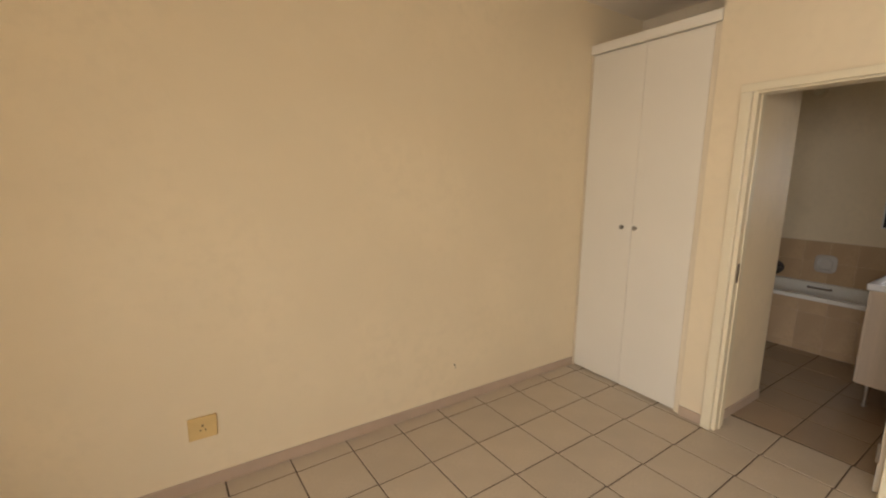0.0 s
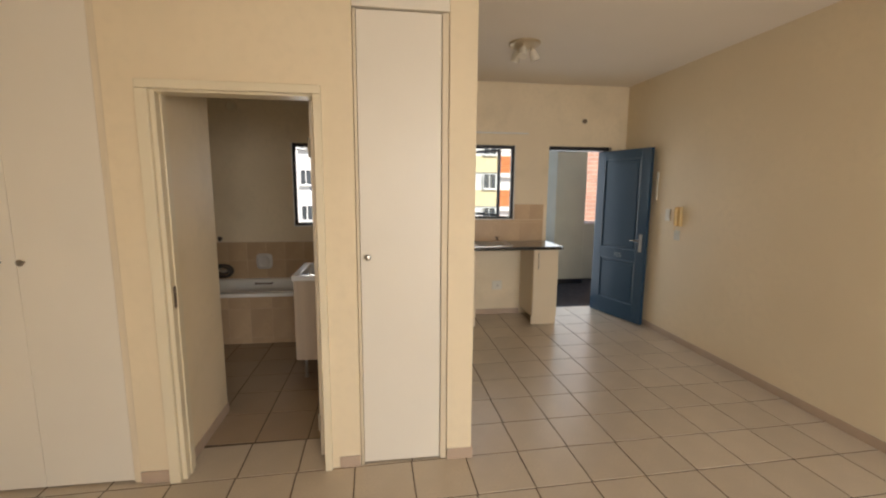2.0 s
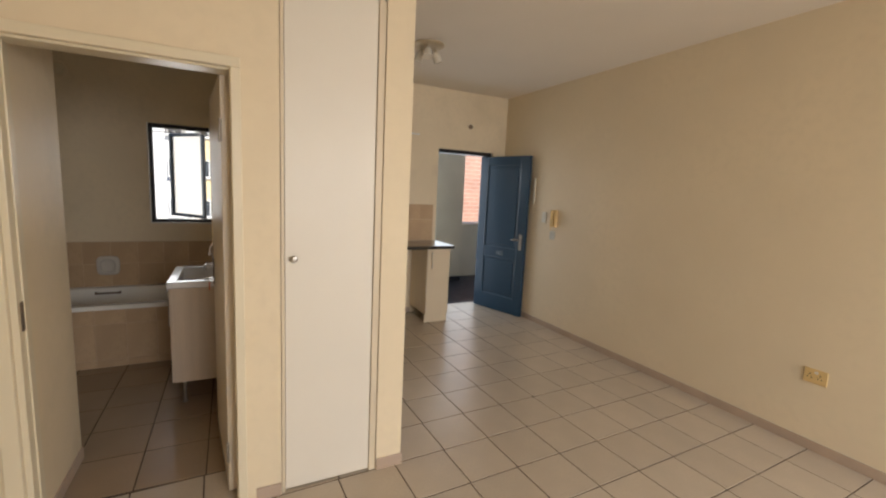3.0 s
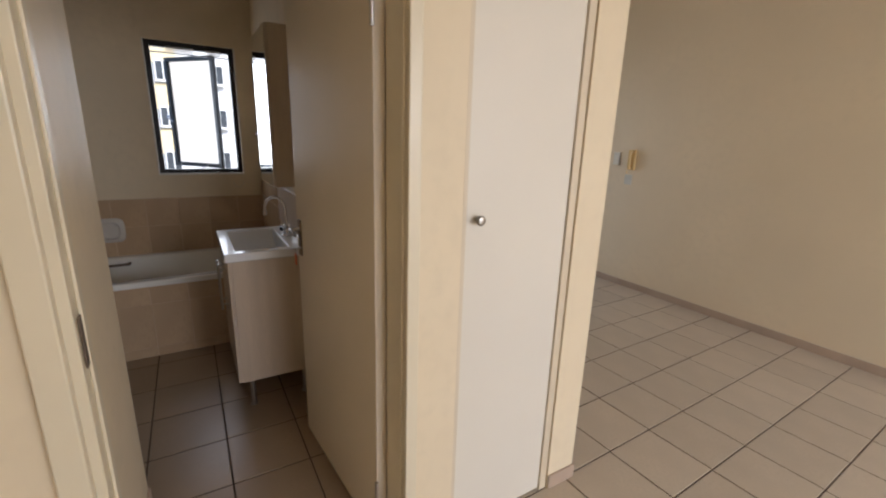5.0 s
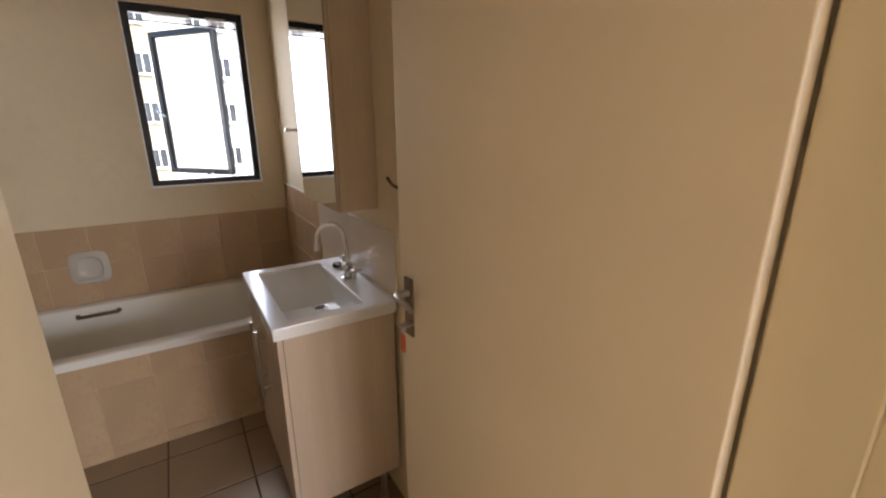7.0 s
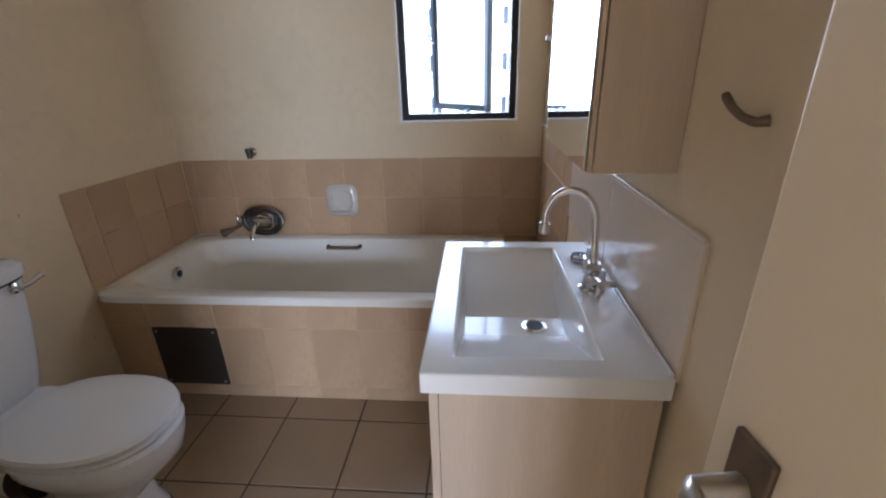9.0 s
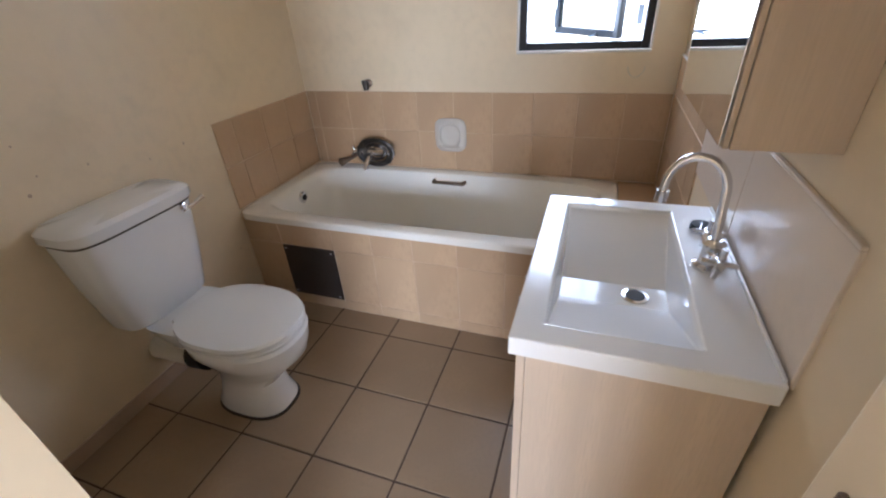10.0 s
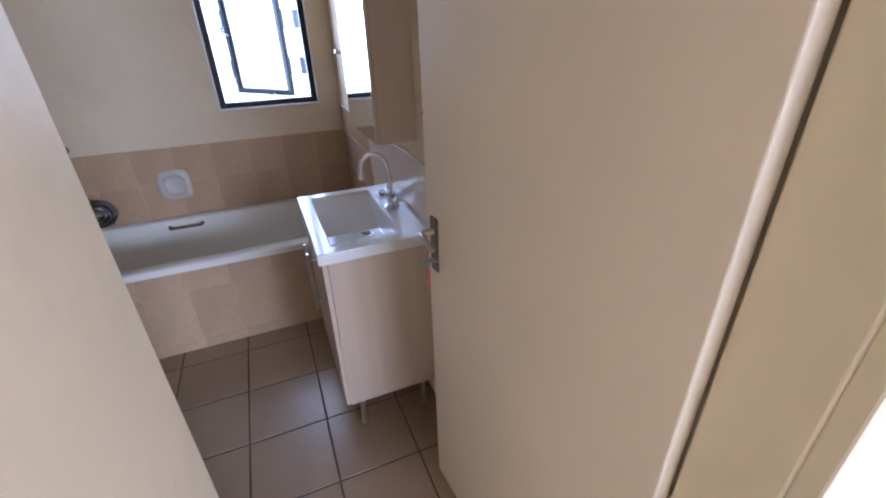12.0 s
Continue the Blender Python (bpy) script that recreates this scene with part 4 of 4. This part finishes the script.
tap = thing("basin_mixer", (4.112, 0.462, 0.874), "chrome gooseneck basin mixer with cross handles", "tap")
part("base", lathe([(0.030, 0), (0.030, 0.006), (0.022, 0.012), (0.019, 0.045), (0.022, 0.055), (0.014, 0.066)], (0, 0, 0), "z", 24), M_CHROME, tap, "", True)
R = 0.062
neck = [(0, 0, 0.055), (0.006, 0.001, 0.10), (0.012, 0.003, 0.155)] + [(0.012 + (R - R * math.cos(a)) * 0.2, 0.003 + (R - R * math.cos(a)) * 0.84, 0.155 + 0.068 * math.sin(a)) for a in [k * math.pi / 14 for k in range(1, 15)]] + [(0.038, 0.108, 0.132)]
part("spout", tube(neck, 0.0085, 14), M_CHROME, tap, "", True)
part("nozzle", tube([(0.0375, 0.107, 0.146), (0.038, 0.1085, 0.122)], 0.0125, 14), M_CHROME, tap, "", True)
for s in (-1, 1):
    arm = part("valve", tube([(0, 0, 0.035), (s * 0.045, 0, 0.042)], [0.014, 0.017], 14), M_CHROME, tap, "", True)
    hub = Vector((s * 0.06, 0, 0.045))
    for k in range(2):
        a = 0.12 + k * math.pi / 2
        v = Vector((0, 0.032 * math.cos(a), 0.032 * math.sin(a)))
        part("cross_bar", tube([hub - v, hub + v], 0.0065, 10), M_CHROME, arm, "", True)
    part("handle_hub", tube([(s * 0.045, 0, 0.042), (s * 0.072, 0, 0.046)], [0.012, 0.009], 12), M_CHROME, arm, "", True)
plug = thing("basin_plug", (4.275, 0.452, 0.874), "black rubber plug lying on the basin edge", "plug")
part("stopper", lathe([(0.020, 0), (0.024, 0.004), (0.022, 0.016), (0.008, 0.018)], (0, 0, 0), "z", 20), M_BLACK, plug, "", True)
part("chain", tube([(0, 0, 0.018), (-0.04, 0.01, 0.012), (-0.09, 0.004, 0.006), (-0.13, 0.006, 0.010)], 0.002, 6), M_CHROME, plug)

# ---------------- mirror cabinet and rails ----------------
mc = thing("mirror_cabinet", (3.945, BASINW, 1.172), "pale maple wall cabinet with a mirrored door", "cabinet")
MW, MD, MH = 0.42, 0.135, 0.79
part("body", box(0, MW, 0.001, MD, 0, MH, 0.0015), M_WOOD, mc)
dm = part("mirror_door", box(0.0, MW, MD + 0.002, MD + 0.010, 0.002, MH - 0.002, 0.001), M_WOOD, mc)
part("mirror", box(0.004, MW - 0.002, MD + 0.0105, MD + 0.0145, 0.004, MH - 0.004, 0.001), M_MIRROR, dm, "clear mirror glass")
tr = thing("towel_rail", (4.82, BASINW, 1.435), "short chrome peg on the wall beside the mirror", "peg")
part("peg", tube([(0, 0, 0), (0, 0.085, 0), (0, 0.10, 0.004)], [0.008, 0.008, 0.010], 12), M_CHROME, tr, "", True)
part("flange", lathe([(0.022, 0), (0.022, 0.006), (0.010, 0.010)], (0, 0, 0), "y", 18), M_CHROME, tr, "", True)
tw = thing("wall_hook", (3.762, BASINW, 1.268), "worn steel robe hook on the bathroom wall", "hook")
part("arm", tube([(-0.010, 0.0, 0.004), (-0.005, 0.012, 0.002), (0.006, 0.021, 0.007), (0.022, 0.025, 0.016), (0.036, 0.026, 0.026), (0.041, 0.026, 0.030)], [0.007, 0.0055, 0.005, 0.005, 0.0055, 0.0045], 14), M_BRONZE, tw, "", True)

# plaster repairs and plug holes on the toilet wall
random.seed(7)
for k in range(14):
    x, z = random.uniform(3.6, 4.75), random.choice((random.uniform(0.85, 1.35), random.uniform(0.3, 0.75)))
    s = random.uniform(0.003, 0.007)
    mk = thing("wall_chip", (x, NORTH, z), "small brown chip in the bathroom wall paint", "wall chip", "wall chips")
    part("spot", loft([(0, 0, s, s * random.uniform(0.7, 1.5), -0.001, 2), (0, 0, s * 0.8, s, 0.0012, 2)], 9), M_SKIRT, mk).matrix_basis = pose(0, 0, 0, 90, 0, random.uniform(0, 90))

# round air vent high on the bathroom wall
vent = thing("wall_vent", (EAST, 1.722, 2.437), "round cream plastic air vent on the bathroom wall", "vent")
part("rim", lathe([(0.066, 0.0), (0.066, 0.006), (0.060, 0.013), (0.052, 0.013), (0.050, 0.004)], (0, 0, 0), "x", 32), M_WALL_BATH, vent, "", True).matrix_basis = pose(0, 0, 0, 0, 0, 180)
part("disc", lathe([(0.043, 0.0), (0.043, 0.012), (0.038, 0.017), (0.003, 0.019)], (0, 0, 0), "x", 28), M_FRAME, vent, "", True).matrix_basis = pose(0, 0, 0, 0, 0, 180)
# ---------------- outside ----------------
structure("ground", box(-60, 400, -300, 300, -3.6, -3.4), M_GROUND, "pale concrete paving below")
structure("walkway_floor", box(EAST + 0.22, 7.9, -6.5, -1.7, -0.2, -0.03), M_SLATE, "dark walkway floor outside the entrance")
structure("threshold", box(EAST + 0.021, EAST + 0.22, ENT[0] + 0.001, ENT[1] - 0.001, -0.05, -0.006, 0.003), M_TILE, "tiled entrance threshold")
# unseen wall added south of the flat to stop sun reaching the column
structure("wall_neighbour", slab_wall("x", EAST, EAST + 0.22, -7.5, SOUTH - 0.302, -3.4, CEIL + 0.15), M_WHITE, "added plain wall, out of view, blocking sun from the walkway")
# overhead slab added out of view to keep sun off the walkway
structure("walkway_roof", box(EAST + 0.22, 6.5, -6.5, -1.9, 2.95, 3.1), M_WHITE, "added overhead slab, out of view, shading the walkway")
col = thing("column", (7.35, -2.98, -0.03), "grey-green plastered column on the walkway", "column")
part("shaft", box(-0.25, 0.25, -0.27, 0.25, 0.08, 2.98, 0.01), M_COLUMN, col)
part("foot", box(-0.257, 0.257, -0.277, 0.257, 0, 0.08, 0.004), M_SLATE, col, "dark painted foot")
low = thing("parapet", (7.55, -4.5, -0.03), "low grey-green plastered parapet of the walkway", "parapet")
part("body", box(-0.1, 0.1, -1.6, 1.12, 0, 0.98, 0.01), M_COLUMN, low)
part("coping", box(-0.12, 0.12, -1.6, 1.12, 0.98, 1.02, 0.008), M_WHITE, low)
low2 = thing("parapet", (7.55, -2.25, -0.03), "low white plastered parapet beside the entrance", "parapet")
part("body", box(-0.1, 0.1, -0.43, 0.3, 0, 0.80, 0.01), M_WHITE, low2)


def brick_wall(name, at, length, z0, z1, mat, label, turn=0.0, bl=0.22, bh=0.075, thick=0.12):
    """Running-bond brickwork with recessed joints, joined into one part."""
    w = thing(name, at, label, "wall", "", turn)
    bm = box(0.006, thick - 0.006, 0, length, z0, z1)
    part("mortar", bm, M_WHITE, w, "pale mortar")
    verts, faces, row, z = [], [], 0, z0
    while z < z1 - 0.01:
        y = -(row % 2) * (bl + 0.01) / 2
        while y < length:
            a, b = max(y, 0), min(y + bl, length)
            if b - a > 0.02:
                n = len(verts)
                for xx in (0, thick):
                    verts += [(xx, a, z), (xx, b, z), (xx, b, z + bh), (xx, a, z + bh)]
                faces += [(n, n + 1, n + 2, n + 3), (n + 4, n + 5, n + 6, n + 7), (n, n + 1, n + 5, n + 4), (n + 2, n + 3, n + 7, n + 6), (n, n + 3, n + 7, n + 4), (n + 1, n + 2, n + 6, n + 5)]
            y += bl + 0.01
        z += bh + 0.01
        row += 1
    me = bpy.data.meshes.new("bricks")
    me.from_pydata(verts, [], faces)
    me.materials.append(mat)
    ob = new("bricks", me)
    ob.parent = w
    tagged(ob, "", "", "", "stuff")
    return w


brick_wall("brick_wall", (8.6, -6.2, -3.4), 2.35, 0.0, 7.5, M_BRICK, "pink face-brick wall across the walkway")
brick_wall("brick_wall", (9.5, -3.46, -3.4), 0.22, 0.0, 7.5, M_BRICK, "narrow pink face-brick wall end")
# added pale pier: stands in for the sky-lit side face of the column
pil = thing("pilaster", (9.58, -3.70, -3.4), "added pale pier standing for the column's sky-lit side", "pilaster")
part("shaft", box(-0.10, 0.10, -0.235, 0.23, 0, 7.5, 0.008), M_PINK, pil)

# the block of flats across the yard
FX = 34.0
fl = thing("apartment_building", (FX, 0, -3.4), "white block of flats with ochre and orange brick bands", "building")
ROOF = 12.4
part("wall", box(0.12, 12, -40, 30, 0, ROOF), M_FACADE, fl)
part("roof", box(-0.3, 12.2, -40.3, 30.3, ROOF, ROOF + 0.35, 0.03), M_ROOF, fl)


def far_window(y0, y1, z0, z1):
    w = part("window", box(0.0, 0.12, y0, y1, z0, z1), M_FARGLASS, fl, "dark far window")
    t = 0.06
    bm = box(-0.04, 0.0, y0 - t, y0, z0 - t, z1 + t)
    box(-0.04, 0.0, y1, y1 + t, z0 - t, z1 + t, 0, bm)
    box(-0.04, 0.0, y0, y1, z0 - t, z0, 0, bm)
    box(-0.04, 0.0, y0, y1, z1, z1 + t, 0, bm)
    box(-0.03, 0.0, (y0 + y1) / 2 - 0.03, (y0 + y1) / 2 + 0.03, z0, z1, 0, bm)
    part("window_frame", bm, M_WHITE, w)
    part("window_sill", box(-0.12, 0.0, y0 - 0.1, y1 + 0.1, z0 - t - 0.06, z0 - t), M_FACADE, w)


STOREY = 2.68
for s in range(-1, 4):
    zf = 3.4 + s * STOREY
    for y in (-16.5, -13.9, -8.75, -6.6, -4.5):
        if 0.2 < zf + 1.6 < ROOF - 1.4:
            far_window(y, y + 0.95, zf + 1.55, zf + 2.65)
    for y in (-2.9, -1.6, 1.25, 3.2, 5.6, 8.0):
        if 0.2 < zf + 1.6 < ROOF - 1.4:
            far_window(y, y + 0.75, zf + 1.75, zf + 2.8)
    if 0.4 < zf + 0.2 < ROOF - 1:
        part("band", box(0.02, 0.118, -9.05, -6.9, zf + 0.13, zf + 1.4), M_YELLOW, fl, "ochre painted band under the windows")
        part("band", box(0.02, 0.118, 0.9, 2.6, zf + 0.05, zf + 1.55), M_YELLOW, fl, "ochre painted band under the windows")
        part("slab_edge", box(-0.15, 0.118, -14.0, -9.1, zf - 0.25, zf + 0.08), M_FACADE, fl, "white slab edge")
        bm = bmesh.new()
        for k in range(9):
            box(-0.10, 0.118, -14.0, -9.1, zf + 0.10 + k * 0.15, zf + 0.22 + k * 0.15, 0, bm)
        part("brick_band", bm, M_ORANGE, fl, "orange brick parapet with deep courses")

# ---------------- floor tiles ----------------
PX, PY, GAP = 0.32, 0.32, 0.0068
X0, Y0, XM = 4.262, 0.890, 2.625
SKEW = 0.026          # the main room's grid lies slightly askew of the walls
XB = 2.948            # where the bathroom's own grid begins


def floor_tile_mesh(w, d, mat=M_TILE):
    bm = box(-w / 2, w / 2, -d / 2, d / 2, -0.009, 0.0, 0.0018, None, 1)
    bmesh.ops.recalc_face_normals(bm, faces=bm.faces)
    me = bpy.data.meshes.new("tile")
    bm.to_mesh(me)
    bm.free()
    me.materials.append(mat)
    return me


meshes = {}
rest_v, rest_f = [], []
random.seed(3)


def lay(x0, x1, y0, y1, mat=M_TILE, skew=0.0):
    """One floor tile between joint lines, or a plain one where nobody comes near."""
    cx, cy, w, d = (x0 + x1) / 2, (y0 + y1) / 2, x1 - x0 - GAP, y1 - y0 - GAP
    cx, cy = cx - skew * (cy - 0.57), cy + skew * (cx - 2.305) * 0.3
    if cx > 0.1:
        size = (round(w, 3), round(d, 3), mat.name)
        if size not in meshes:
            meshes[size] = floor_tile_mesh(w, d, mat)
        ob = new("tile", meshes[size])
        ob.parent = floor_base
        ob.matrix_basis = pose(cx, cy, random.uniform(-0.0004, 0.0003), random.uniform(-0.06, 0.06), random.uniform(-0.06, 0.06), random.choice((0, 180)) + math.degrees(skew))
        return
    n = len(rest_v)
    for z in (-0.009, 0.0):
        rest_v.extend([(cx - w / 2, cy - d / 2, z), (cx + w / 2, cy - d / 2, z), (cx + w / 2, cy + d / 2, z), (cx - w / 2, cy + d / 2, z)])
    rest_f.extend([(n + 4, n + 5, n + 6, n + 7), (n, n + 1, n + 5, n + 4), (n + 1, n + 2, n + 6, n + 5), (n + 2, n + 3, n + 7, n + 6), (n + 3, n, n + 4, n + 7)])


# main room and kitchen: one grid
for i in range(-22, 9):
    for k in range(-13, 6):
        xa, ya = XM + i * PX, Y0 + k * PY
        cx, cy = xa + PX / 2, ya + PY / 2
        if not (WEST < cx and cx < EAST + 0.16 and SOUTH - 0.18 < cy < NORTH + 0.1):
            continue
        if cx > XM + PX and cy > 0.3:
            continue
        if 2.95 < cx < 3.2 and -0.2 < cy < 0.2:
            continue
        lay(xa, xa + PX, ya, ya + PY, M_TILE, SKEW)
# bathroom: its own grid, with a cut row at the doorway
for i in range(-5, 4):
    for k in range(-2, 6):
        xa, ya = X0 + i * PX, Y0 + k * PY
        cx, cy = xa + PX / 2, ya + PY / 2
        if cx < XB or cx > 4.8 or (cy > 1.3 and cx < 3.2):
            continue
        lay(XB if xa < XB + 0.1 else xa, xa + PX, ya, ya + PY, M_TILE_DIM)
me = bpy.data.meshes.new("tiles_behind")
me.from_pydata(rest_v, [], rest_f)
me.materials.append(M_TILE)
tb = new("far_tiles", me)
tb.parent = floor_base
tagged(tb, "", "", "", "stuff")
